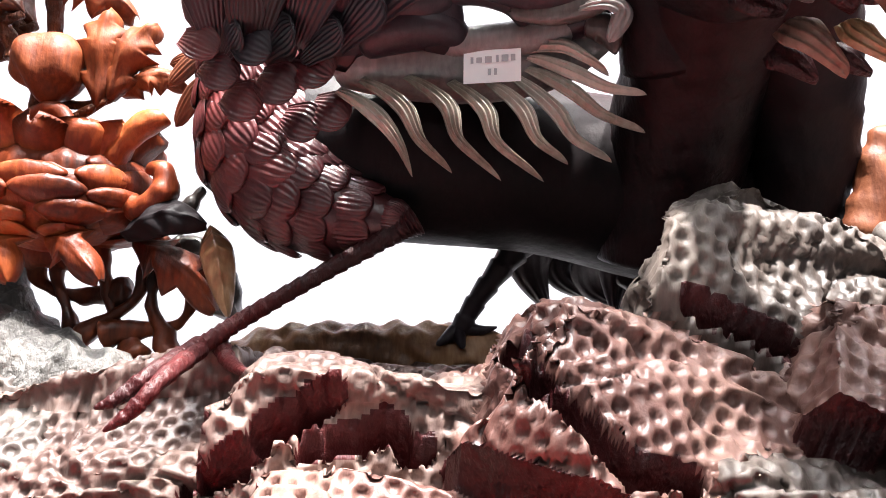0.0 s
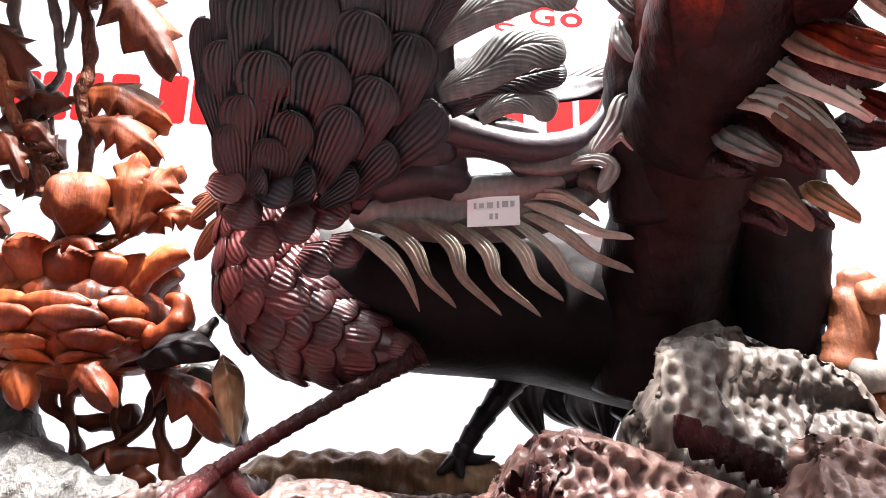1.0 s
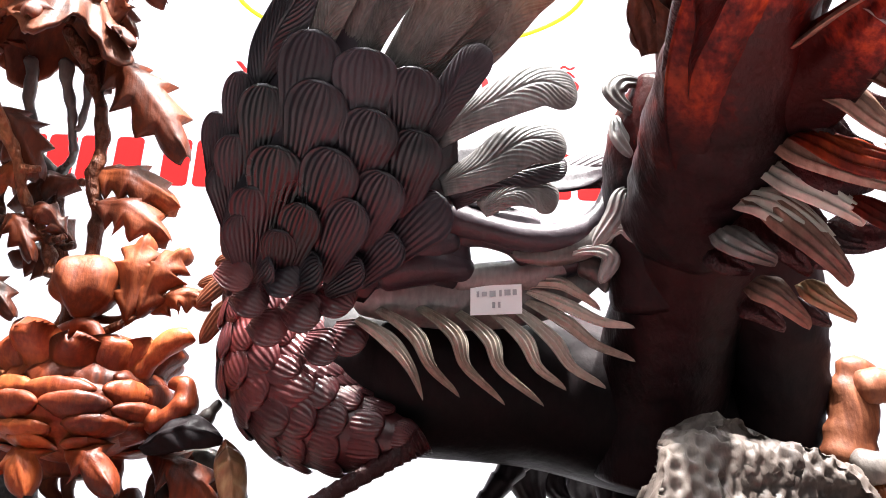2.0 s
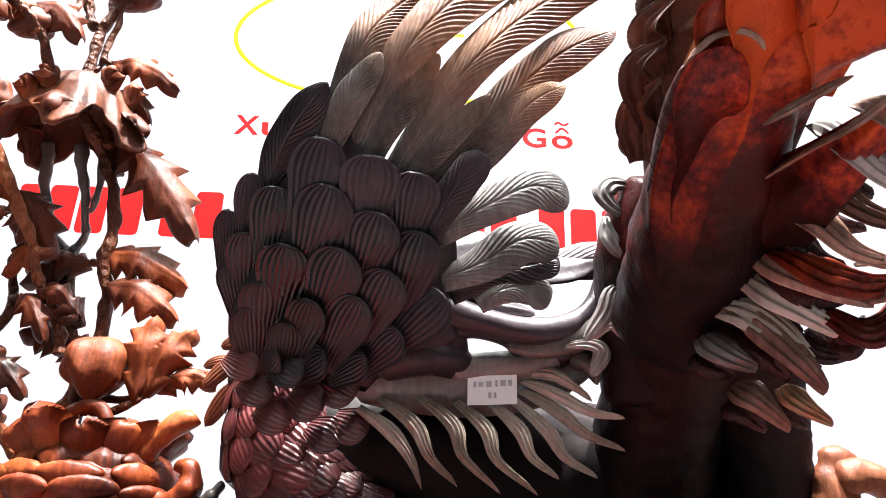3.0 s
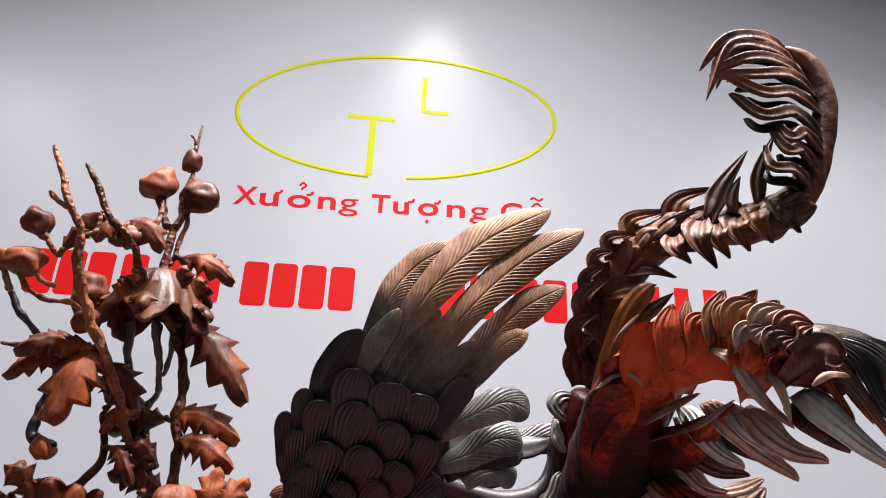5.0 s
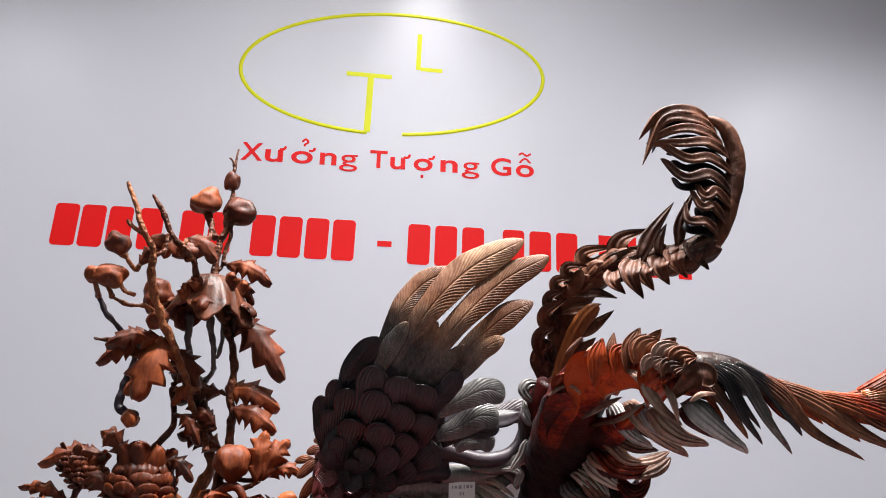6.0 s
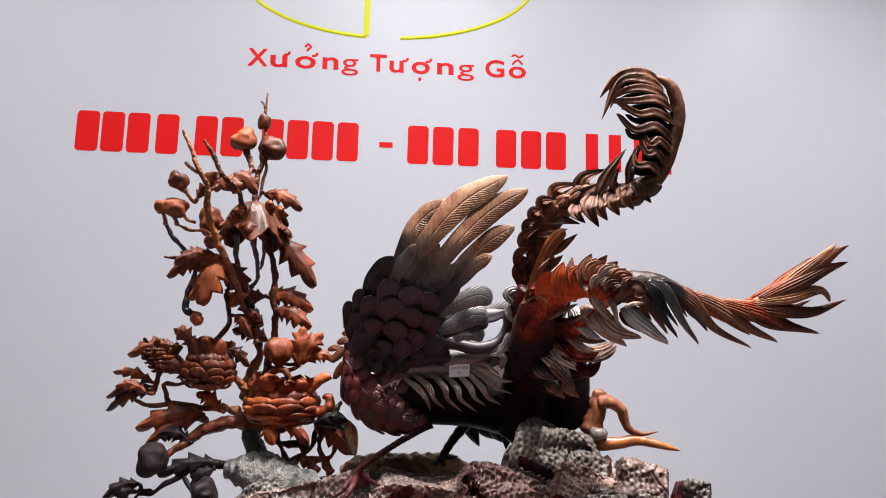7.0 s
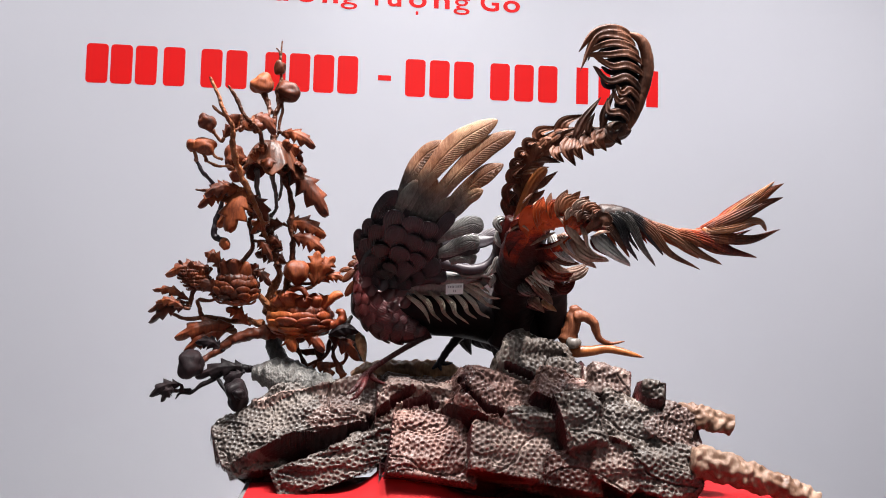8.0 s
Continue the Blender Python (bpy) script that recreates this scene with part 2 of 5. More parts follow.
def blade(c, points, width, hint, mat, crown=0.25, lines=0, depth=0.0006, mode="ray", shape="round", cup=0.0, nu=26, nv=17, thick=0.35, teeth=0, curl=0.0):
    """A feather, petal or leaf with body: raised rib, carved lines, thin edges, solid back."""
    s = curve_points(points, nu)
    t, side, n = frames(s, hint)
    u = np.linspace(0, 1, nu)
    if shape == "round":
        w = np.minimum(1, (0.35 + 0.75 * u / 0.6)) * np.sqrt(np.clip(1 - np.clip((u - 0.62) / 0.38, 0, 1) ** 2, 0.0004, 1))
    elif shape == "covert":
        w = np.minimum(1, 0.72 + 0.8 * u) * np.sqrt(np.clip(1 - np.clip((u - 0.5) / 0.5, 0, 1) ** 2.3, 0.0004, 1))
    elif shape == "long":
        w = np.minimum(1, 0.5 + 0.9 * u) * np.sqrt(np.clip(1 - np.clip((u - 0.78) / 0.22, 0, 1) ** 2.2, 0.0004, 1))
    elif shape == "plume":
        w = np.minimum(1, 0.40 + 0.85 * u) * np.clip(1 - np.clip((u - 0.6) / 0.4, 0, 1) ** 2.2, 0.0004, 1) ** 0.62
    elif shape == "scale":
        w = np.minimum(1, 0.50 + 1.0 * u) * np.sqrt(np.clip(1 - np.clip((u - 0.55) / 0.45, 0, 1) ** 2.1, 0.0004, 1))
    elif shape == "point":
        w = np.minimum(1, 0.55 + 1.5 * u) * np.clip((1 - u) / 0.62, 0.01, 1) ** 0.8
    elif shape == "leaf":
        w = np.clip(np.sin(np.pi * np.clip(u * 0.93 + 0.05, 0, 1)) ** 0.75, 0.02, 1)
    else:
        w = np.clip(1 - u, 0.02, 1) ** 0.6
    w = w * width * 0.5
    v = np.linspace(-1, 1, nv)
    U, V = np.meshgrid(u, v, indexing="ij")
    ww = np.repeat(w[:, None], nv, 1)
    length = np.linalg.norm(np.diff(s, axis=0), axis=1).sum()
    if teeth:
        saw = (U * teeth) % 1.0
        ww = ww * (1 - 0.66 * np.abs(V) ** 1.5 * (1 - saw) * (U < 0.97))
    if shape == "plume":
        ww = ww * (1 - 0.05 * np.abs(V) ** 4 * np.sin(U * 17 + width * 300 + V))
    ends = np.clip(np.minimum(u * 6, (1 - u) * 9), 0, 1)[:, None] ** 0.5
    h = crown * width * 0.5 * (1 - V ** 2) * ends
    edge = np.clip((1 - np.abs(V)) * 5, 0, 1) * np.clip((1 - U) * 8, 0, 1) * np.clip(U * 8, 0, 1)
    if lines and mode == "ray":
        h = h + depth * np.cos(V * lines * np.pi) * edge
    elif mode == "sweep":
        comb = U * length / width * lines - np.abs(V) ** 0.8 * lines * 1.15 + 0.35 * np.sin(U * 9 + V * 3)
        h = h + depth * np.cos(comb * 2 * np.pi) * edge * np.clip(np.abs(V) * 6, 0, 1) - depth * 2.2 * np.exp(-(V / 0.05) ** 2) * edge
    elif lines:
        h = h + depth * np.cos((U * length / width * lines - np.abs(V) * lines * 0.36) * 2 * np.pi) * edge + depth * 1.6 * np.exp(-(V / 0.07) ** 2)
    if shape == "scale":
        h = h + 3.4 * depth * np.exp(-((np.maximum(np.abs(V), np.clip((U - 0.70) / 0.26, 0, 1)) - 0.94) / 0.04) ** 2)
    lift = cup * width * 0.5 * V ** 2 + curl * length * np.clip(U - 0.55, 0, 1) ** 2
    top = s[:, None] + side[:, None] * (ww * V)[..., None] + n[:, None] * (h + lift)[..., None]
    low = s[:, None] + side[:, None] * (ww * V)[..., None] + n[:, None] * (lift - (thick * crown * width * 0.5 + 0.0006) * (1 - V ** 2) * ends)[..., None]
    if nv > 13 and not teeth:
        low = low[:, ::(nv - 1) // 4] if (nv - 1) % 4 == 0 else low
    c.grid(top, mat)
    c.grid(low, mat, flip=True)


def tube(c, points, radii, mat, n=14, m=None, flat=1.0, rough=0.0, rings=0, hint=(0, -1, 0.02), seed=0.0, close=True):
    """A limb: round or flattened section along a curve, with knobs or rings."""
    m = m or max(8, 6 * len(points))
    s = curve_points(points, m)
    r = np.maximum(curve_points(arr(radii)[:, None], m)[:, 0], 0.0004)
    if close:
        r = r * np.sqrt(np.clip(np.minimum(np.arange(m), np.arange(m)[::-1]) / 2.2, 0.0001, 1))
    t, side, nn = frames(s, hint)
    a = np.linspace(0, 2 * np.pi, n, endpoint=False)
    if rings:
        r = r * (1 + 0.10 * (1 - 2 * ((np.linspace(0, rings, m)) % 1.0)))
    p = s[:, None] + r[:, None, None] * (np.cos(a)[None, :, None] * side[:, None] + flat * np.sin(a)[None, :, None] * nn[:, None])
    if rough:
        k = noisy(p, 1 / 0.012, rough, seed)
        p = p + (p - s[:, None]) * k[..., None]
    c.grid(p, mat, wrap=True)
    return s, r, t, side, nn


def ball(c, centre, radii, mat, axis=(0, 0, 1), n=22, m=14, rough=0.0, folds=0, seed=0.0):
    """A bud: rounded body about an axis, with shallow petal folds."""
    ax = unit(arr(axis))
    s1 = unit(np.cross(ax, TOCAM + 0.013))
    s2 = np.cross(s1, ax)
    th = np.linspace(0.02, np.pi - 0.02, m)
    a = np.linspace(0, 2 * np.pi, n, endpoint=False)
    r = arr(radii)
    k = 1 + (0.07 * np.abs(np.sin(a[None] * folds / 2 + th[:, None] * 1.5)) if folds else 0)
    rr = np.sin(th)[:, None] * np.ones_like(a)[None] * k
    p = arr(centre) + (np.cos(th)[:, None, None] * ax * r[2]) + rr[..., None] * (np.cos(a)[None, :, None] * s1 * r[0] + np.sin(a)[None, :, None] * s2 * r[1])
    if rough:
        p = p + (p - arr(centre)) * noisy(p, 1 / (0.9 * r.mean()), rough, seed)[..., None]
    c.grid(p, mat, wrap=True, flip=True)


def part(name, carving, parent=None, label="", mat=None):
    ob = new(name, carving.mesh(name))
    ob.parent = parent
    if label:
        ob["label"] = label
    return ob


def holder(name, place, label, category, group="", kind=""):
    ob = new(name)
    ob.location = place
    ob.empty_display_size = 0.05
    bpy.context.view_layer.update()
    return tagged(ob, label, category, group, kind)


def under(ob, parent):
    ob.parent = parent
    ob.matrix_parent_inverse = Matrix.Translation(-parent.location)
    return ob


def box(name, lo, hi, mat, bevel=0.0, parent=None):
    bm = bmesh.new()
    bmesh.ops.create_cube(bm, size=1)
    for v in bm.verts:
        v.co = [lo[i] + (v.co[i] + 0.5) * (hi[i] - lo[i]) for i in range(3)]
    if bevel:
        bmesh.ops.bevel(bm, geom=bm.edges[:], offset=bevel, segments=3, affect="EDGES")
    me = bpy.data.meshes.new(name)
    bm.to_mesh(me)
    me.materials.append(mat)
    ob = new(name, me)
    return under(ob, parent) if parent else ob


# ---- room ----
tagged(box("wall_north", (-3.4, 2.2, 0.0), (3.6, 2.35, 4.2), BANNER), "pale lilac-grey satin banner wall behind the carving", "wall", kind="structure")
tagged(box("wall_west", (-3.55, -7.0, 0.0), (-3.4, 2.35, 4.2), DARK), "plain dark painted side wall", "wall", kind="structure")
tagged(box("wall_east", (3.6, -7.0, 0.0), (3.75, 2.35, 4.2), DARK), "plain dark painted side wall", "wall", kind="structure")
tagged(box("wall_south", (-3.55, -7.15, 0.0), (3.75, -7.0, 4.2), DARK), "plain dark painted wall behind the viewer", "wall", kind="structure")
tagged(box("floor", (-3.55, -7.15, -0.1), (3.75, 2.35, 0.0), FLOOR), "grey polished tile floor of the showroom", "floor", kind="structure")
tagged(box("ceiling", (-3.55, -7.15, 4.2), (3.75, 2.35, 4.3), PAINT), "plain grey ceiling with round downlights", "ceiling", kind="structure")

# ---- lettering on the banner ----
WALL_Y = 2.2
RISE = 0.0118


def flat_bar(x0, x1, z0, z1, mat, round_by=0.0, y=WALL_Y, thick=0.0012, name="bar", rise=RISE):
    bm = bmesh.new()
    r = min(round_by, (x1 - x0) * 0.49, (z1 - z0) * 0.49)
    pts = []
    for cx, cz, a0 in ((x1 - r, z1 - r, 0), (x0 + r, z1 - r, 90), (x0 + r, z0 + r, 180), (x1 - r, z0 + r, 270)):
        for k in range(7 if r else 1):
            a = radians(a0 + 15 * k)
            pts.append((cx + r * math.cos(a), cz + r * math.sin(a)))
    vs = [bm.verts.new((x, y, z + rise * x)) for x, z in pts]
    f = bm.faces.new(vs)
    ex = bmesh.ops.extrude_face_region(bm, geom=[f])
    for v in ex["geom"]:
        if isinstance(v, bmesh.types.BMVert):
            v.co.y -= thick
    bmesh.ops.recalc_face_normals(bm, faces=bm.faces)
    me = bpy.data.meshes.new(name)
    bm.to_mesh(me)
    me.materials.append(mat)
    return new(name, me)


numbers = holder("number_row", (0, WALL_Y, 2.29), "row of bold red number bars printed on the banner", "lettering")
DIGITS = [-1.28, -1.182, -1.082, -0.968, -0.814, -0.71, -0.547, -0.444, -0.341, -0.238, 0.057, 0.164, 0.272, 0.435, 0.544, 0.653, 0.829, 0.932, 1.045, 1.158]
for k, x in enumerate(DIGITS):
    one = k >= 16
    under(flat_bar(x, x + (0.055 if one else 0.088), 2.289, 2.456, REDINK, 0.0 if one else 0.016, name="number_bar"), numbers)
under(flat_bar(-0.062, -0.006, 2.355, 2.378, REDINK, name="dash_bar"), numbers)

words = holder("sign_text", (-0.02, WALL_Y, 2.68), "red printed words on the pale banner", "lettering")
LETTERS = [("X", -0.625, -0.541), ("u", -0.531, -0.46), ("o", -0.428, -0.342), ("n", -0.314, -0.247), ("g", -0.235, -0.163), ("T", -0.114, -0.043), ("u", -0.031, 0.03), ("o", 0.064, 0.142), ("n", 0.174, 0.245), ("g", 0.262, 0.335), ("G", 0.384, 0.468), ("o", 0.487, 0.563)]
for sign, x0, x1 in LETTERS:
    text = bpy.data.curves.new("letter", "FONT")
    text.body, text.size, text.extrude, text.offset = sign, 0.107, 0.001, 0.0 if sign == "g" else 0.002
    text.materials.append(REDINK)
    ob = new("letter", text)
    bpy.context.view_layer.update()
    lo, hi = ob.bound_box[0][0], ob.bound_box[6][0]
    wide = (x1 - x0) / (hi - lo)
    ob.matrix_world = pose(x0 - lo * wide, WALL_Y - 0.001, 2.679 + RISE * 1.6 * (x0 + 0.6), 90, -0.9, 0) @ Matrix.Diagonal((wide, 1, 1, 1))
    m = ob.matrix_world.copy()
    under(ob, words)
    ob.matrix_basis = m


def mark(points, r=0.0055):
    """A small stroke of an accent, lying on the banner."""
    c = Carving()
    tube(c, [(x, WALL_Y - 0.0005, z) for x, z in points], [r] * len(points), REDINK, n=10, m=24, flat=0.12)
    return under(part("accent", c), words)


for x, z in ((-0.478, 2.735), (-0.362, 2.738), (0.022, 2.742), (0.122, 2.745)):
    mark([(x, z), (x + 0.018, z + 0.002), (x + 0.026, z + 0.016)])
mark([(-0.392, 2.772), (-0.378, 2.788), (-0.366, 2.776), (-0.378, 2.765), (-0.379, 2.755)], 0.0045)
mark([(0.094, 2.665), (0.106, 2.665)], 0.008)
mark([(0.500, 2.758), (0.525, 2.780), (0.550, 2.760)], 0.0045)
mark([(0.498, 2.794), (0.513, 2.804), (0.532, 2.794), (0.552, 2.806)], 0.0045)

logo = holder("logo_mark", (0, WALL_Y, 2.84), "yellow oval outline mark with two angular strokes on the banner", "logo")


def ring(a0, a1, name="oval_line"):
    c = Carving()
    a = np.radians(np.linspace(a0, a1, 90))
    out = []
    for dx, dy in ((-0.008, 0), (-0.008, -0.0012), (0.008, -0.0012), (0.008, 0)):
        out.append(np.stack([-0.035 + (0.638 + dx) * np.cos(a), np.full_like(a, WALL_Y + dy), 3.13 + (0.288 + dx) * np.sin(a) + 0.03 * np.cos(a)], -1))
    c.grid(np.stack(out, 1), YELLOW)
    return under(part(name, c), logo)


ring(-86, 261)
for x0, x1, z0, z1 in [(-0.148, -0.122, 2.844, 3.098), (-0.237, -0.048, 3.098, 3.118), (0.052, 0.072, 3.155, 3.33), (0.072, 0.165, 3.15, 3.168)]:
    under(flat_bar(x0, x1, z0, z1, YELLOW, name="stroke", rise=0.0), logo)

# ---- table with red cloth ----
TABLE = 1.06
table = holder("display_table", (0.2, 0.45, 0.0), "display table draped in plain red cloth", "table")
box("tabletop", (-0.335, 0.14, TABLE - 0.045), (0.71, 0.51, TABLE - 0.004), STEEL, 0.004, table)
for x in (-0.29, 0.66):
    for y in (0.19, 0.46):
        box("leg", (x - 0.025, y - 0.025, 0.0), (x + 0.025, y + 0.025, TABLE - 0.045), STEEL, 0.004, table)
cloth = Carving()
xs, ys = np.linspace(-0.322, 0.70, 180), np.linspace(0.132, 0.50, 100)
X, Y = np.meshgrid(xs, ys, indexing="ij")
top = np.stack([X, Y, np.full_like(X, TABLE)], -1)
top[..., 2] += 0.0015 + noisy(top, 9.0, 0.0022) + noisy(top, 30.0, 0.0008)
top[..., 2] += 0.085 * np.exp(-((X + 0.02) / 0.07) ** 2 - ((Y - 0.38) / 0.06) ** 2)
cloth.grid(top, CLOTH)
drop = np.linspace(0, 1, 60)
D, XX = np.meshgrid(drop, xs, indexing="ij")
fold = 0.016 * D ** 0.7 * (np.sin(XX * 42) + 0.5 * np.sin(XX * 71 + 1))
front = np.stack([XX, 0.132 - 0.018 * np.minimum(1, D * 12) - fold - 0.03 * D, top[None, :, 0, 2] - D * 0.24], -1)
cloth.grid(front, CLOTH)
table_cloth = part("tablecloth", cloth)
tagged(table_cloth, "plain red tablecloth draped over the display table", "tablecloth")

# ---- carved rock base ----
rock = holder("carved_rock_base", (0.15, 0.42, TABLE), "glossy brown carved wooden rock with round gouged pits", "sculpture base")


def smooth_noise(p, f, seed):
    return np.array([noise.noise(Vector((x * f + seed, y * f - seed, z * f))) for x, y, z in p])


# slabs of the rock: centre, half sizes, tilt, lean, wood
# MAROON slabs: recess and undersides, with shade and cloth bounce as their colour
SLABS_LEFT = [
    ((-0.284, 0.485, 1.157), (0.108, 0.050, 0.066), 26, -48, SLATE),
    ((-0.318, 0.483, 1.112), (0.068, 0.050, 0.040), 14, -18, SLATE),
    ((-0.151, 0.410, 1.113), (0.124, 0.040, 0.034), 23, -12, SLATE),
    ((-0.142, 0.524, 1.156), (0.104, 0.050, 0.041), 18, 12, MAROON),
    ((-0.169, 0.477, 1.190), (0.098, 0.040, 0.057), 9, -52, ROCK),
    ((-0.047, 0.499, 1.214), (0.141, 0.050, 0.054), 0, -58, RUST),
    ((0.069, 0.455, 1.204), (0.066, 0.035, 0.044), -12, -38, RUST),
    ((0.001, 0.595, 1.235), (0.157, 0.045, 0.050), 0, -60, ROCK),
]
SLABS_MID = [
    ((0.020, 0.355, 1.145), (0.083, 0.034, 0.064), -9, -34, RUST),
    ((0.163, 0.331, 1.148), (0.084, 0.040, 0.057), -8, -32, ROCK),
    ((0.156, 0.331, 1.136), (0.084, 0.035, 0.025), -4, 8, SLATE),
    ((0.136, 0.382, 1.222), (0.086, 0.050, 0.052), -28, -34, RUST),
    ((0.227, 0.439, 1.285), (0.089, 0.060, 0.055), -20, -26, SLATE),
    ((0.269, 0.387, 1.241), (0.067, 0.045, 0.047), -25, -38, RUST),
    ((0.283, 0.296, 1.208), (0.039, 0.030, 0.060), 10, -16, SLATE),
    ((0.251, 0.380, 1.202), (0.037, 0.040, 0.077), -42, 12, ROCK),
]
SLABS_RIGHT = [
    ((0.352, 0.378, 1.268), (0.043, 0.045, 0.034), -8, -20, ROCK),
    ((0.430, 0.337, 1.261), (0.023, 0.030, 0.017), -5, -10, SLATE),
    ((0.374, 0.338, 1.190), (0.061, 0.050, 0.057), -25, -32, SLATE),
    ((0.455, 0.334, 1.169), (0.067, 0.045, 0.045), -28, -34, ROCK),
    ((0.436, 0.309, 1.121), (0.071, 0.050, 0.054), -14, -12, SLATE),
    ((0.344, 0.307, 1.127), (0.053, 0.045, 0.049), -20, -18, ROCK),
    ((0.260, 0.304, 1.112), (0.065, 0.040, 0.037), -10, -18, RUST),
    ((0.472, 0.346, 1.194), (0.049, 0.040, 0.029), -26, -30, ROCK),
]
SLABS_CORE = [
    ((-0.198, 0.540, 1.196), (0.125, 0.080, 0.042), 12, -10, ROCK),
    ((-0.028, 0.550, 1.232), (0.130, 0.080, 0.040), 0, -12, ROCK),
    ((0.180, 0.500, 1.158), (0.270, 0.110, 0.090), -4, 0, ROCK),
    ((0.330, 0.420, 1.130), (0.190, 0.110, 0.075), -10, 0, SLATE),
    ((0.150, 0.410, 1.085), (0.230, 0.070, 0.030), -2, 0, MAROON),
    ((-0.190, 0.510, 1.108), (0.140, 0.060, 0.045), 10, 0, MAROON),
]


# deep clefts sawn between the slabs: run, half width, depth
CLEFTS = [
    ([(-0.097, 0.422, 1.192), (-0.073, 0.392, 1.215), (-0.051, 0.395, 1.233), (-0.035, 0.398, 1.241), (-0.020, 0.394, 1.253)], 0.0085, 0.032),
    ([(-0.031, 0.390, 1.225), (-0.010, 0.393, 1.228), (0.010, 0.392, 1.234), (0.020, 0.392, 1.225), (0.038, 0.383, 1.220)], 0.0070, 0.032),
    ([(0.070, 0.381, 1.277), (0.078, 0.339, 1.267), (0.089, 0.330, 1.256), (0.100, 0.322, 1.243), (0.115, 0.320, 1.230), (0.142, 0.324, 1.223)], 0.0075, 0.026),
    ([(0.161, 0.376, 1.302), (0.182, 0.376, 1.293), (0.209, 0.379, 1.282)], 0.0060, 0.024),
]


def carved_rock(slabs, axis_y=0.50, axis_z=TABLE - 0.02, nx=880, na=520, pit=0.0040, depth=0.0033):
    """One skin over all the slabs, swept round a lengthwise axis; chipped edges, ledges, close round gouges."""
    xs = np.linspace(-0.43, 0.56, nx)
    ang = np.linspace(-0.02, np.pi * 0.93, na)
    X = xs[:, None]
    dirs = np.stack([np.zeros(na), -np.cos(ang), np.sin(ang)], -1)
    reach = np.zeros((nx, na))
    owner = np.full((nx, na), -1)
    rnd = random.Random(5)
    for k, (c, r, tilt, lean, wood_used) in enumerate(slabs):
        turn = np.array(Euler((radians(lean), radians(-tilt), 0)).to_matrix())
        planes = [(sign * np.eye(3)[a], 1.0) for a in range(3) for sign in (1, -1)]
        for _ in range(16):
            a = unit(arr([rnd.gauss(0, 1), rnd.gauss(0, 0.8), rnd.gauss(0, 1)]))
            planes.append((a, np.abs(a).sum() * (rnd.uniform(0.70, 0.90) if k < 24 else rnd.uniform(0.86, 0.97))))
        span = np.abs(turn[0] * arr(r)).sum()
        some = np.where((xs > c[0] - span) & (xs < c[0] + span))[0]
        if not len(some):
            continue
        o = np.stack([xs[some] - c[0], np.full(len(some), axis_y - c[1]), np.full(len(some), axis_z - c[2])], -1) @ turn / arr(r)
        d = dirs @ turn / arr(r)
        far, near = np.full((len(some), na), 9.0), np.zeros((len(some), na))
        for a, h in planes:
            top = h - (o @ a)[:, None]
            run = (d @ a)[None, :]
            q = top / np.where(np.abs(run) < 1e-9, 1e-9, run)
            far = np.where(run > 0, np.minimum(far, q), far)
            near = np.where(run > 0, near, np.maximum(near, q))
        hit = (near < far) & (far > 0) & (far < 8)
        old = reach[some]
        win = hit & (far > old)
        reach[some] = np.where(win, far, old)
        block = owner[some]
        block[win] = k
        owner[some] = block
    # rims turn under instead of ending in the air
    rim = np.max([np.roll(reach, k, a) for a in (0, 1) for k in (1, -1)], axis=0)
    reach = np.where(owner < 0, 0.80 * rim, reach)
    # soften creases, but leave the cliffs
    for _ in range(2):
        total, weight = reach.copy(), np.ones_like(reach)
        for axis in (0, 1):
            for step in (1, -1):
                q = np.roll(reach, step, axis)
                ok = (np.abs(q - reach) < 0.005) & (q > 0)
                total += np.where(ok, q, 0)
                weight += ok
        reach = total / weight
    p = np.stack([np.broadcast_to(X, reach.shape), axis_y + reach * dirs[None, :, 1], axis_z + reach * dirs[None, :, 2]], -1)

    def normals(p):
        n = np.cross(np.gradient(p, axis=0), np.gradient(p, axis=1))
        n = unit(n)
        return n * np.sign((n * dirs[None]).sum(-1, keepdims=True) + 1e-9)

    flat = p.reshape(-1, 3)
    live = (owner >= 0).ravel()
    seen = flat[live]
    wave = np.zeros(len(flat))
    rough = smooth_noise(seen, 16.0, 3.0) * 0.0055 + smooth_noise(seen, 48.0, 7.0) * 0.0022
    cut = smooth_noise(seen * arr((0.6, 1.0, 1.7)), 24.0, 11.0) * 2.6
    ledge = (np.floor(cut) + np.clip((cut - np.floor(cut) - 0.82) / 0.18, 0, 1)) * 0.0042
    crack = np.exp(-(smooth_noise(seen * arr((0.5, 1.0, 1.0)), 15.0, 31.0) / 0.022) ** 2) * 0.006
    calm = (np.maximum(np.linalg.norm(np.gradient(p, axis=0), axis=-1), np.linalg.norm(np.gradient(p, axis=1), axis=-1)) < 0.004).astype(float)
    for _ in range(3):
        calm = np.minimum(calm, 0.2 * (calm + np.roll(calm, 1, 0) + np.roll(calm, -1, 0) + np.roll(calm, 1, 1) + np.roll(calm, -1, 1)))
    wave[live] = (rough + ledge - crack) * calm.ravel()[live]
    p = (flat + normals(p).reshape(-1, 3) * wave[:, None]).reshape(p.shape)
    # clefts
    flat = p.reshape(-1, 3)
    deep = np.zeros(len(flat))
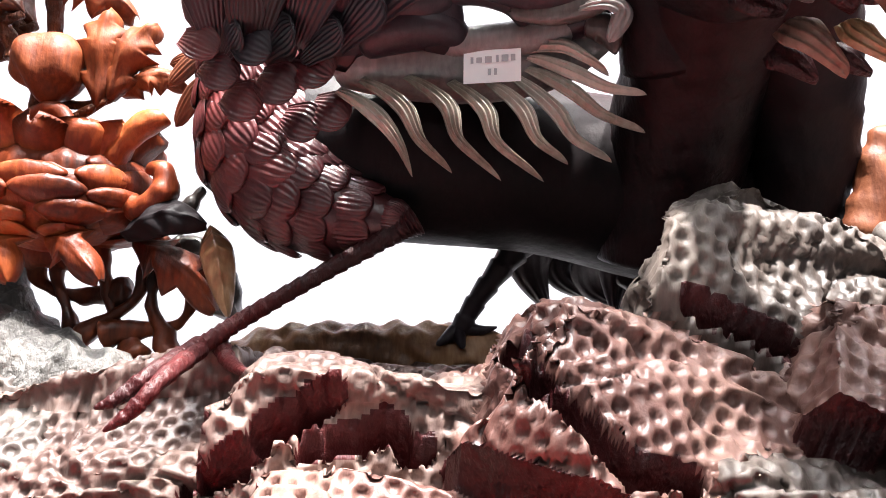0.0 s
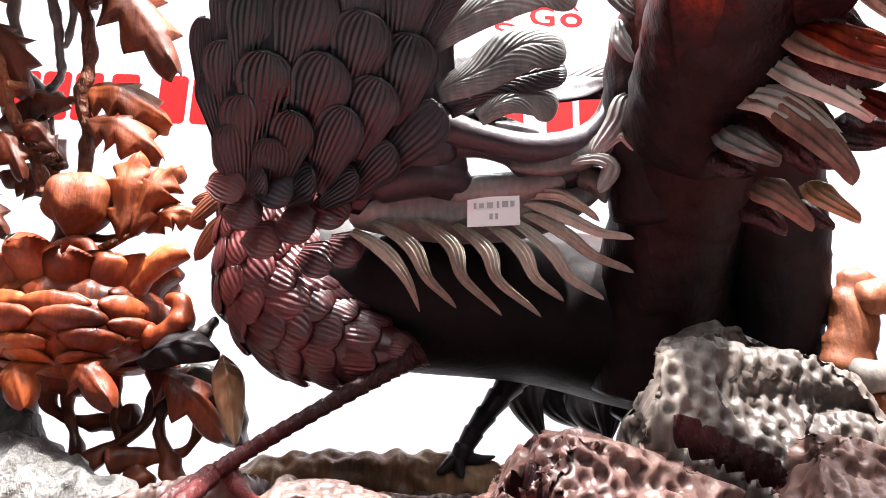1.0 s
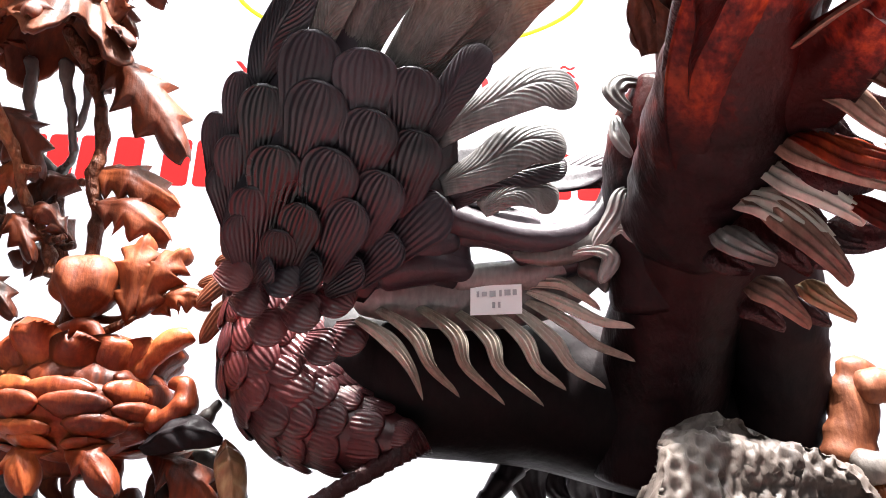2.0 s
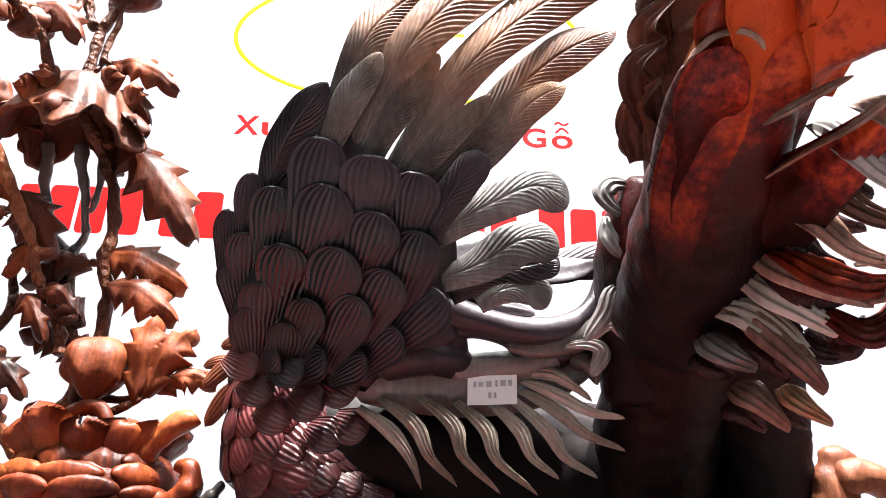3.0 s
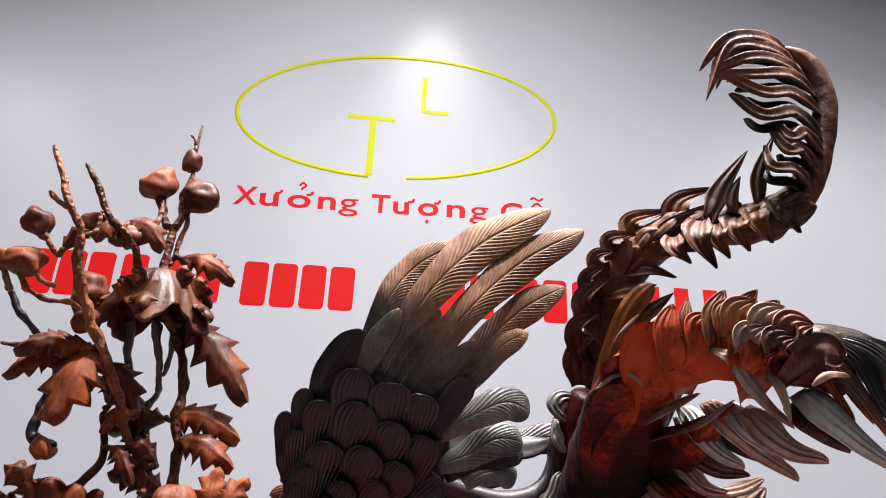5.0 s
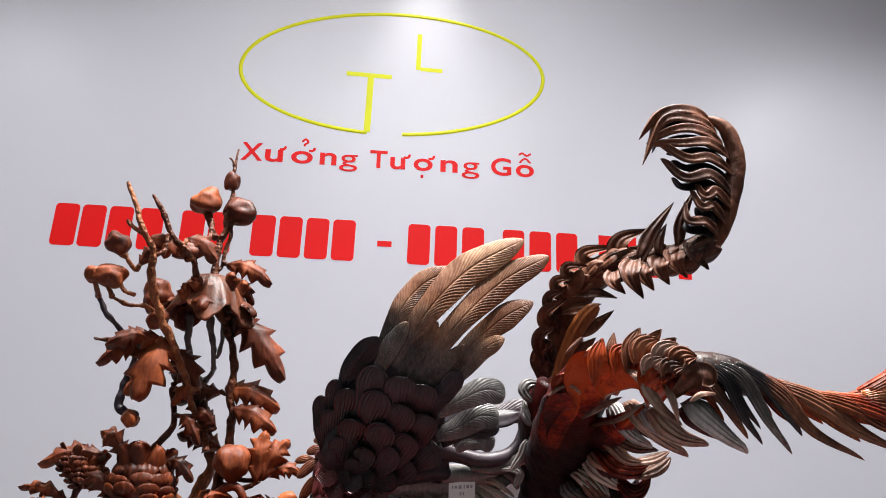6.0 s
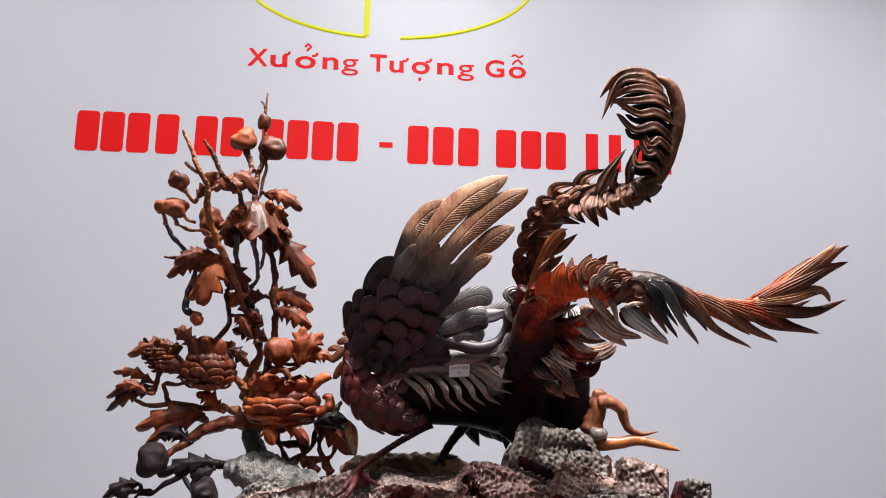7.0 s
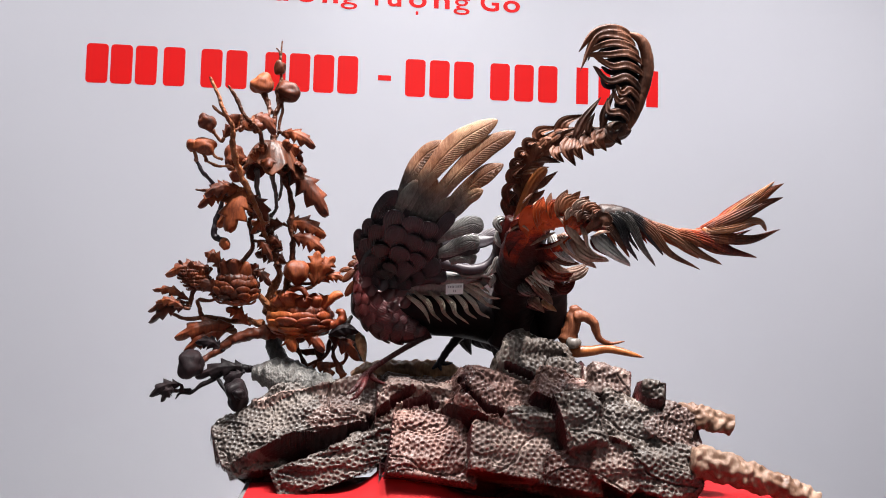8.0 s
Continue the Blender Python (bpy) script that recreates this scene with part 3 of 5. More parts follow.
    for run, wide, sunk in CLEFTS:
        line = curve_points(run, 60)
        span = (flat > line.min(0) - 0.03).all(1) & (flat < line.max(0) + 0.03).all(1) & live
        some = np.where(span)[0]
        gap = np.sqrt(((flat[some, None] - line[None]) ** 2).sum(-1).min(1)) * (1 + 0.35 * smooth_noise(flat[some], 90.0, 4.0))
        deep[some] = np.maximum(deep[some], sunk * np.clip(1.25 - (gap / wide) ** 2, 0, 1))
    p = p + arr((0.0, 0.62, -0.78)) * deep.reshape(nx, na, 1)
    # gouges packed close, in rows that wander over each slab
    n = normals(p).reshape(-1, 3)
    flat = p.reshape(-1, 3)
    edge = np.maximum(np.linalg.norm(np.gradient(p, axis=0), axis=-1), np.linalg.norm(np.gradient(p, axis=1), axis=-1)).ravel()
    plain_wood = [k for k, item in enumerate(slabs) if item[4] is MAROON and k >= len(slabs) - 2]
    good = live & (edge < 0.0042) & (deep < 0.004) & ~np.isin(owner.ravel(), plain_wood)
    ids = np.where(good)[0]
    cell = pit * 2.5
    grid = np.floor(flat / cell).astype(int)
    home = {}
    for i in ids.tolist():
        home.setdefault(tuple(grid[i].tolist()), []).append(i)
    plist, taken, spots = flat.tolist(), {}, []
    steps = [(a, b, c) for a in (-1, 0, 1) for b in (-1, 0, 1) for c in (-1, 0, 1)]
    for i in ids.tolist():
        a, bb, c = grid[i].tolist()
        x, y, z = plist[i]
        free = True
        for da, db, dc in steps:
            for ox, oy, oz in taken.get((a + da, bb + db, c + dc), ()):
                if (ox - x) ** 2 + (oy - y) ** 2 + (oz - z) ** 2 < cell * cell:
                    free = False
                    break
            if not free:
                break
        if free:
            taken.setdefault((a, bb, c), []).append((x, y, z))
            spots.append(i)
    sink = np.zeros(len(flat))
    for i in spots:
        a, bb, c = grid[i].tolist()
        near = []
        for da, db, dc in steps:
            near += home.get((a + da, bb + db, c + dc), [])
        near = np.array(near)
        size = pit * rnd.uniform(0.88, 1.06)
        far = np.linalg.norm(flat[near] - flat[i], axis=1) / size
        sink[near] = np.maximum(sink[near], np.clip(1 - far ** 3, 0, 1) ** 0.5 * depth * rnd.uniform(0.75, 1.1))
    flat = flat - n * sink[:, None]
    # one mesh for each slab
    quad = np.arange(nx * na).reshape(nx, na)
    f = np.stack([quad[:-1, :-1], quad[1:, :-1], quad[1:, 1:], quad[:-1, 1:]], -1).reshape(-1, 4)
    own = owner[:-1, :-1].ravel()
    f, own = f[live[f].sum(-1) >= 2], own[live[f].sum(-1) >= 2]
    # shade of clefts and steep faces, painted on in dark maroon
    cleft_shade = ((edge[f] > 0.0075) | (deep[f] > 0.010)).sum(-1) >= 2
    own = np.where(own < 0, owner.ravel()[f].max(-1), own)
    for k, item in enumerate(slabs):
        mine = f[own == k]
        if len(mine) < 20:
            continue
        used, faces = np.unique(mine, return_inverse=True)
        c = Carving()
        c.v, c.f, c.m, c.n, c.mats = [flat[used]], [faces.reshape(-1, 4)], [cleft_shade[own == k].astype(int)], len(used), [item[4], MAROON]
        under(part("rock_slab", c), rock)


carved_rock(SLABS_LEFT + SLABS_MID + SLABS_RIGHT + SLABS_CORE)
# low grained ridge behind, on which the rear foot stands
c = Carving()
tube(c, [(-0.135, 0.600, 1.245), (-0.090, 0.604, 1.260), (-0.020, 0.604, 1.262), (0.050, 0.600, 1.263), (0.085, 0.598, 1.258), (0.105, 0.596, 1.240)], [.016, .024, .025, .025, .023, .014], SAND, n=60, m=160, rough=0.22, seed=3.0)
under(part("rock_slab", c, label="smooth sandy ridge of bare grain"), rock)
# two split branches that stick out of the rock
for pts, rad in [([(0.470, 0.345, 1.212), (0.515, 0.340, 1.213), (0.555, 0.335, 1.207), (0.592, 0.330, 1.196)], [.024, .024, .022, .017]), ([(0.480, 0.270, 1.150), (0.540, 0.255, 1.136), (0.600, 0.240, 1.118), (0.660, 0.230, 1.098), (0.700, 0.225, 1.085)], [.026, .026, .023, .020, .014])]:
    c = Carving()
    tube(c, pts, rad, BITTEN, n=60, m=130, flat=0.9, rough=0.34, seed=pts[0][0] * 70)
    under(part("split_branch", c, label="pale tan split branch with a bitten surface"), rock)

# twisted root growing from the rock behind the tail
root = Carving()
tube(root, [(0.298, 0.460, 1.336), (0.309, 0.460, 1.367), (0.316, 0.460, 1.396), (0.320, 0.460, 1.420)], [.020, .018, .016, .012], BROWN, rough=0.25, flat=0.7)
tube(root, [(0.310, 0.455, 1.394), (0.332, 0.450, 1.397), (0.354, 0.450, 1.384), (0.366, 0.450, 1.354), (0.390, 0.450, 1.343), (0.422, 0.440, 1.349)], [.013, .012, .010, .007, .004, .001], BROWN, rough=0.25)
tube(root, [(0.298, 0.460, 1.324), (0.343, 0.450, 1.326), (0.384, 0.450, 1.331), (0.429, 0.440, 1.323), (0.460, 0.440, 1.315)], [.014, .011, .009, .006, .001], ORANGE, rough=0.1)
tube(root, [(0.298, 0.450, 1.345), (0.310, 0.440, 1.342), (0.326, 0.450, 1.346)], [.009, .011, .007], GREY, rough=0.25)
under(part("root", root, label="pale twisted root with a pointed orange tip"), rock)

# ---- carved bird, one mesh ----
b = Carving()
# trunk and rump
tube(b, [(-0.141, 0.540, 1.431), (-0.089, 0.545, 1.420), (0.001, 0.545, 1.410), (0.111, 0.550, 1.403), (0.220, 0.540, 1.379), (0.296, 0.520, 1.346)], [.035, .058, .062, .062, .062, .03], BELLY, n=40, m=50)
# breast and thigh
THIGH = [(-0.091, 0.525, 1.510), (-0.092, 0.522, 1.454), (-0.081, 0.522, 1.399), (-0.040, 0.505, 1.364), (0.019, 0.480, 1.351)]
s, r, t, side, nn = tube(b, THIGH, [.037, .043, .047, .034, .008], BREAST, n=40, m=46)
rnd = random.Random(4)
EX = arr((1.0, 0.0, 0.0))
for row in range(12):
    f = 0.02 + 0.95 * row / 11
    i = min(int(f * (len(s) - 1)), len(s) - 2)
    count = 12 if f < 0.62 else 10 if f < 0.8 else 7
    step = 2 * math.pi / count
    for k in range(count):
        a = (k + 0.5 * (row % 2)) * step + rnd.uniform(-0.06, 0.06)
        out = math.cos(a) * side[i] + math.sin(a) * nn[i]
        if out[1] > 0.45:
            continue
        w = step * r[i] * 1.30
        L = max(0.019, w * 0.95)
        d = unit(t[i] * 0.75 + (EX - out * out[0]) * (0.65 if f < 0.7 else 0.1))
        centre = s[i] + out * r[i]
        def lay(q, lift):
            """The point brought back to the skin of the thigh, a little above it."""
            near = int(np.argmin(((s - q) ** 2).sum(-1)))
            return s[near] + (q - s[near]) * ((r[near] + lift) / max(np.linalg.norm(q - s[near]), 1e-6))
        base = lay(centre - d * L * 0.75, -0.004)
        tip = lay(centre + d * L * 0.55, 0.0032)
        blade(b, [base, lay(centre, 0.0014), tip], w, out, BREAST, crown=0.10, lines=7, depth=0.00032, nu=22, nv=43, shape="covert", cup=-0.75 * w / (4 * r[i]))
# small scales where the wing joins the breast
JOIN = [
    ((-0.094, 0.446, 1.460), (-0.068, 0.438, 1.446), .027), ((-0.130, 0.456, 1.464), (-0.103, 0.448, 1.450), .022), ((-0.118, 0.460, 1.447), (-0.091, 0.452, 1.434), .024), ((-0.080, 0.453, 1.438), (-0.054, 0.445, 1.425), .027),
    ((-0.058, 0.450, 1.449), (-0.032, 0.442, 1.435), .028), ((-0.104, 0.464, 1.430), (-0.077, 0.456, 1.417), .027), ((-0.048, 0.464, 1.425), (-0.023, 0.456, 1.412), .026), ((-0.067, 0.469, 1.419), (-0.041, 0.461, 1.406), .026),
]
for k, (base, tip, w) in enumerate(JOIN):
    blade(b, [arr(base) + arr((0, 0.004, 0)), (arr(base) + arr(tip)) / 2 + arr((0, -0.004, 0)), tip], w * 1.1, (-0.1, -1, 0.1), EBONY if k == 0 else BREAST, crown=0.12, lines=8, depth=0.0003, nu=30, nv=51, shape="scale")

# wing body under the coverts
wing = [(-0.110, 0.466, 1.459), (-0.094, 0.429, 1.510), (-0.063, 0.390, 1.562), (-0.035, 0.363, 1.607)]
tube(b, wing, [.02, .032, .034, .015], EBONY, n=30, m=30, flat=0.35)
tube(b, [(-0.028, 0.455, 1.447), (-0.030, 0.426, 1.496), (-0.021, 0.400, 1.544), (-0.012, 0.376, 1.587)], [.02, .036, .034, .015], EBONY, n=30, m=30, flat=0.3)
tube(b, [(0.035, 0.450, 1.453), (0.021, 0.434, 1.493), (0.014, 0.408, 1.532), (0.023, 0.381, 1.579)], [.016, .022, .02, .01], EBONY, n=24, m=24, flat=0.35)
# broad web that the coverts lie on
for pts, w in [([(-0.108, 0.470, 1.452), (-0.106, 0.446, 1.490), (-0.082, 0.406, 1.539), (-0.058, 0.374, 1.587)], .034), ([(-0.068, 0.461, 1.443), (-0.067, 0.432, 1.488), (-0.051, 0.400, 1.538), (-0.030, 0.374, 1.584)], .048), ([(-0.032, 0.455, 1.443), (-0.024, 0.434, 1.482), (-0.014, 0.405, 1.529), (-0.002, 0.379, 1.576)], .048), ([(0.003, 0.450, 1.459), (0.009, 0.433, 1.483), (0.011, 0.413, 1.517), (0.017, 0.390, 1.558)], .036)]:
    blade(b, pts, w, (0, -1, 0.1), EBONY, crown=0.15, lines=0, nu=30, nv=15, shape="leaf")
# primaries: points from root to tip, width, wood
PRIMARIES = [
    ([(-0.108, 0.415, 1.536), (-0.092, 0.373, 1.588), (-0.061, 0.343, 1.626)], .034, EBONY),
    ([(-0.071, 0.387, 1.557), (-0.043, 0.337, 1.644), (-0.012, 0.337, 1.693), (0.033, 0.337, 1.722)], .036, PLUME),
    ([(-0.060, 0.391, 1.542), (-0.011, 0.333, 1.645), (0.048, 0.333, 1.717), (0.124, 0.335, 1.767)], .048, PLUME),
    ([(-0.036, 0.390, 1.543), (0.030, 0.337, 1.637), (0.092, 0.337, 1.704), (0.159, 0.337, 1.747)], .044, PLUME),
    ([(-0.022, 0.392, 1.543), (0.043, 0.355, 1.607), (0.094, 0.341, 1.656), (0.138, 0.341, 1.684)], .036, PLUME),
    ([(-0.010, 0.393, 1.538), (0.040, 0.367, 1.581), (0.074, 0.347, 1.618), (0.100, 0.339, 1.633)], .028, PLUME),
    ([(-0.071, 0.382, 1.552), (-0.051, 0.348, 1.603), (-0.026, 0.333, 1.646)], .026, PLUME),
    ([(-0.045, 0.377, 1.552), (-0.016, 0.347, 1.604), (0.013, 0.333, 1.648)], .024, PLUME),
    ([(-0.017, 0.380, 1.548), (0.012, 0.357, 1.585), (0.049, 0.339, 1.622)], .022, PLUME),
]
for pts, w, mat in PRIMARIES:
    pts = [arr(pts[0]) + arr((0, 0.010, 0)), arr(pts[1]) + arr((0, 0.003, 0))] + list(pts[2:])
    blade(b, pts, w * 0.98, (0.1, -1, 0.12), mat, crown=0.16, lines=5, depth=0.00042, mode="sweep", shape="plume", nu=220, nv=61)
SECONDARIES = [
    ([(0.017, 0.393, 1.538), (0.050, 0.379, 1.556), (0.083, 0.372, 1.570), (0.109, 0.377, 1.564)], .030, QUILL),
    ([(0.023, 0.409, 1.512), (0.049, 0.400, 1.522), (0.078, 0.391, 1.538), (0.105, 0.394, 1.537)], .030, QUILL),
    ([(0.031, 0.416, 1.503), (0.057, 0.407, 1.517), (0.087, 0.402, 1.525), (0.106, 0.401, 1.530)], .022, EBONY),
    ([(0.013, 0.388, 1.536), (0.027, 0.372, 1.561), (0.047, 0.358, 1.588)], .022, EBONY),
    ([(0.089, 0.460, 1.544), (0.119, 0.460, 1.550), (0.150, 0.460, 1.556), (0.176, 0.460, 1.553)], .030, EBONY),
    ([(0.050, 0.410, 1.496), (0.068, 0.405, 1.507), (0.087, 0.405, 1.508), (0.100, 0.410, 1.500)], .022, QUILL),
]
for pts, w, mat in SECONDARIES:
    blade(b, pts, w * 1.15, (0.1, -1, 0.15), mat, crown=0.2, lines=4.5, depth=0.0003, mode="sweep", shape="long", nu=130, nv=49)


def wing_y(x, z):
    """Depth of the wing's bowed front at a place of its outline."""
    z = z - 1.5
    return 0.4018 + 0.1596 * x - 0.5466 * z + 3.527 * x * x + 0.1697 * x * z + 0.9283 * z * z


# coverts, row by row from the quills down to the breast: root x, z, tip x, z, width
COVERT_ROWS = [
    [(-0.116, 1.539, -0.111, 1.576, .020), (-0.071, 1.545, -0.060, 1.591, .037), (-0.031, 1.544, -0.028, 1.580, .037), (-0.002, 1.540, 0.004, 1.572, .032)],
    [(-0.132, 1.523, -0.129, 1.557, .018), (-0.099, 1.526, -0.092, 1.564, .031), (-0.068, 1.522, -0.054, 1.561, .038), (-0.032, 1.513, -0.021, 1.545, .035), (-0.003, 1.500, 0.008, 1.536, .034)],
    [(-0.116, 1.508, -0.113, 1.539, .027), (-0.091, 1.494, -0.083, 1.527, .035), (-0.059, 1.489, -0.044, 1.522, .036), (-0.027, 1.479, -0.012, 1.510, .033), (-0.004, 1.473, 0.026, 1.500, .034)],
    [(-0.121, 1.495, -0.126, 1.525, .021), (-0.103, 1.479, -0.100, 1.506, .029), (-0.076, 1.466, -0.064, 1.492, .027), (-0.050, 1.462, -0.031, 1.493, .030), (-0.024, 1.457, -0.003, 1.474, .027)],
    [(-0.108, 1.465, -0.109, 1.492, .025), (-0.086, 1.457, -0.081, 1.479, .022), (-0.070, 1.451, -0.053, 1.458, .024), (-0.046, 1.448, -0.025, 1.457, .023), (-0.100, 1.453, -0.087, 1.461, .021)],
]
for row, coverts in enumerate(COVERT_ROWS):
    for x0, z0, x1, z1, w in coverts:
        root_x, root_z = x0 - 0.3 * (x1 - x0), z0 - 0.3 * (z1 - z0)
        low_end = arr((root_x, wing_y(root_x, root_z) + 0.007, root_z))
        mid = arr(((x0 + x1) / 2, wing_y((x0 + x1) / 2, (z0 + z1) / 2) - 0.003, (z0 + z1) / 2))
        tip = arr((x1, wing_y(x1, z1) - 0.0065, z1))
        blade(b, [low_end, mid, tip], w * 1.15, (0.05, -1, 0.1), EBONY, crown=0.10, lines=9, depth=0.00030, nu=40, nv=61, shape="scale", cup=-0.05, curl=0.04)

# saddle, shoulder arm and the small curls at the back edge
# the saddle's pale tone holds the light that falls on it
tube(b, [(-0.037, 0.465, 1.449), (0.012, 0.472, 1.453), (0.061, 0.476, 1.456), (0.107, 0.472, 1.461), (0.143, 0.455, 1.469)], [.012, .022, .024, .019, .004], ASH, n=30, m=60, flat=1.0)
tube(b, [(0.015, 0.434, 1.503), (0.055, 0.432, 1.492), (0.089, 0.430, 1.485), (0.119, 0.428, 1.490), (0.136, 0.428, 1.508), (0.142, 0.430, 1.540)], [.015, .010, .0105, .0105, .007, .001], EBONY, n=20, m=50)
tube(b, [(0.072, 0.435, 1.475), (0.103, 0.430, 1.475), (0.132, 0.420, 1.485), (0.146, 0.400, 1.509)], [.004, .009, .008, .001], GREY, n=18, m=40, flat=0.6)
tube(b, [(0.121, 0.440, 1.472), (0.133, 0.435, 1.465), (0.137, 0.430, 1.448)], [.008, .009, .001], GREY, n=16, m=24)
for pts, rad in [([(-0.021, 0.452, 1.459), (0.010, 0.446, 1.468), (0.037, 0.450, 1.468), (0.043, 0.460, 1.460)], [.012, .015, .012, .008]), ([(0.077, 0.455, 1.472), (0.107, 0.450, 1.473), (0.137, 0.440, 1.479)], [.007, .010, .006]), ([(-0.006, 0.440, 1.477), (0.021, 0.440, 1.482), (0.039, 0.435, 1.485)], [.012, .014, .006])]:
    tube(b, pts, rad, EBONY, n=22, m=30)
for pts, rad, mat in [([(0.031, 0.456, 1.460), (0.059, 0.456, 1.464), (0.089, 0.452, 1.467), (0.120, 0.446, 1.474)], [.010, .011, .011, .007], ASH), ([(0.033, 0.440, 1.487), (0.053, 0.438, 1.488), (0.075, 0.438, 1.483), (0.088, 0.444, 1.472)], [.008, .0075, .008, .007], EBONY)]:
    tube(b, pts, rad, mat, n=20, m=30)
# flank fringe
FRINGE_A = [
    [(-0.030, 0.452, 1.430), (-0.007, 0.445, 1.414), (0.008, 0.445, 1.396), (0.017, 0.450, 1.376)],
    [(-0.016, 0.455, 1.438), (0.010, 0.442, 1.418), (0.022, 0.442, 1.396), (0.041, 0.450, 1.379)],
    [(0.012, 0.455, 1.441), (0.037, 0.442, 1.419), (0.045, 0.442, 1.397), (0.071, 0.450, 1.375)],
    [(0.039, 0.455, 1.438), (0.060, 0.442, 1.417), (0.068, 0.442, 1.396), (0.097, 0.450, 1.375)],
    [(0.063, 0.455, 1.439), (0.083, 0.442, 1.418), (0.093, 0.445, 1.399), (0.112, 0.450, 1.386)],
]
FRINGE_B = [
    [(0.077, 0.455, 1.444), (0.103, 0.445, 1.419), (0.116, 0.445, 1.400), (0.139, 0.450, 1.388)],
    [(0.087, 0.455, 1.448), (0.113, 0.445, 1.431), (0.132, 0.445, 1.416), (0.160, 0.450, 1.407)],
    [(0.087, 0.455, 1.456), (0.113, 0.445, 1.443), (0.135, 0.440, 1.431), (0.158, 0.440, 1.428)],
    [(0.083, 0.455, 1.460), (0.106, 0.445, 1.459), (0.120, 0.440, 1.450), (0.135, 0.440, 1.439)],
]
# highlights of these blades are part of their base colour
for pts in FRINGE_A + FRINGE_B:
    blade(b, pts, 0.0122, (0, -1, 0.45), PALE, crown=0.6, lines=4, depth=0.0012, shape="point", nu=44, nv=33)
# crest and throat feathers beside the shrub
for p, q, w in [((-0.121, 0.530, 1.484), (-0.161, 0.530, 1.454), .016), ((-0.116, 0.530, 1.493), (-0.151, 0.530, 1.489), .014), ((-0.121, 0.520, 1.466), (-0.154, 0.530, 1.424), .016), ((-0.122, 0.540, 1.496), (-0.143, 0.540, 1.508), .010), ((-0.133, 0.550, 1.478), (-0.168, 0.550, 1.477), .012)]:
    blade(b, [p, (arr(p) + arr(q)) / 2 + arr((0, -0.004, 0.004)), q], w, (0, -1, 0.2), BROWN, crown=0.3, lines=5, depth=0.0005, nu=16, nv=21)
# fan under the rump
for pts, w in [([(0.111, 0.600, 1.369), (0.114, 0.620, 1.334), (0.131, 0.630, 1.299)], .04), ([(0.141, 0.610, 1.371), (0.140, 0.630, 1.335), (0.163, 0.640, 1.312)], .035), ([(0.157, 0.600, 1.360), (0.169, 0.630, 1.326), (0.188, 0.630, 1.305)], .036), ([(0.179, 0.580, 1.354), (0.180, 0.600, 1.324), (0.178, 0.600, 1.297)], .03), ([(0.184, 0.550, 1.351), (0.195, 0.560, 1.322), (0.195, 0.560, 1.297)], .05)]:
    blade(b, pts, w, (0, -1, 0.1), EBONY, crown=0.4, lines=5, depth=0.0006, shape="point", nu=24, nv=21)
# legs and toes
tube(b, [(0.021, 0.478, 1.354), (0.003, 0.478, 1.343), (-0.042, 0.476, 1.316), (-0.086, 0.470, 1.288), (-0.110, 0.456, 1.269)], [.010, .0068, .0056, .0054, .0058], MAROON, n=18, m=190, rings=24)
for pts, rad in [([(-0.106, 0.460, 1.274), (-0.121, 0.418, 1.258), (-0.134, 0.406, 1.245), (-0.145, 0.402, 1.240)], [.0060, .0048, .0042, .001]), ([(-0.106, 0.458, 1.271), (-0.112, 0.410, 1.256), (-0.124, 0.398, 1.239), (-0.137, 0.396, 1.229)], [.0060, .0048, .0042, .001]), ([(-0.101, 0.470, 1.277), (-0.092, 0.462, 1.264), (-0.077, 0.435, 1.259), (-0.053, 0.386, 1.258)], [.006, .005, .003, .0005])]:
    tube(b, pts, rad, MAROON, n=14, m=60, rings=7)
tube(b, [(0.104, 0.580, 1.357), (0.086, 0.575, 1.334), (0.066, 0.580, 1.306), (0.052, 0.582, 1.280)], [.014, .010, .008, .008], EBONY, n=16, m=50, rings=6)
tube(b, [(0.056, 0.582, 1.286), (0.070, 0.580, 1.284), (0.084, 0.578, 1.287)], [.006, .004, .0006], EBONY, n=12, m=20)
for p in ((0.036, 0.570, 1.272), (0.056, 0.566, 1.270)):
    tube(b, [(0.052, 0.582, 1.284), p], [.007, .002], EBONY, n=12, m=20)
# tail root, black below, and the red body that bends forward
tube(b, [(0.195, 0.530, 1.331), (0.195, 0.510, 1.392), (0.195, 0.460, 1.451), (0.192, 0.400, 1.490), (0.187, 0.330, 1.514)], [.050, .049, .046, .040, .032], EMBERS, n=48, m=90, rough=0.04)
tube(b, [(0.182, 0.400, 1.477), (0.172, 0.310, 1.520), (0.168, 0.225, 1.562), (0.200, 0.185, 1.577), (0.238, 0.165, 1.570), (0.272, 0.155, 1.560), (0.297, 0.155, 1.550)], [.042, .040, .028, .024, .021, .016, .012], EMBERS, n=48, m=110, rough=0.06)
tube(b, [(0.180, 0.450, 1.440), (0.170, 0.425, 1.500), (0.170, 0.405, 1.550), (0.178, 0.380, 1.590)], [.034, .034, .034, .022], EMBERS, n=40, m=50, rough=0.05)
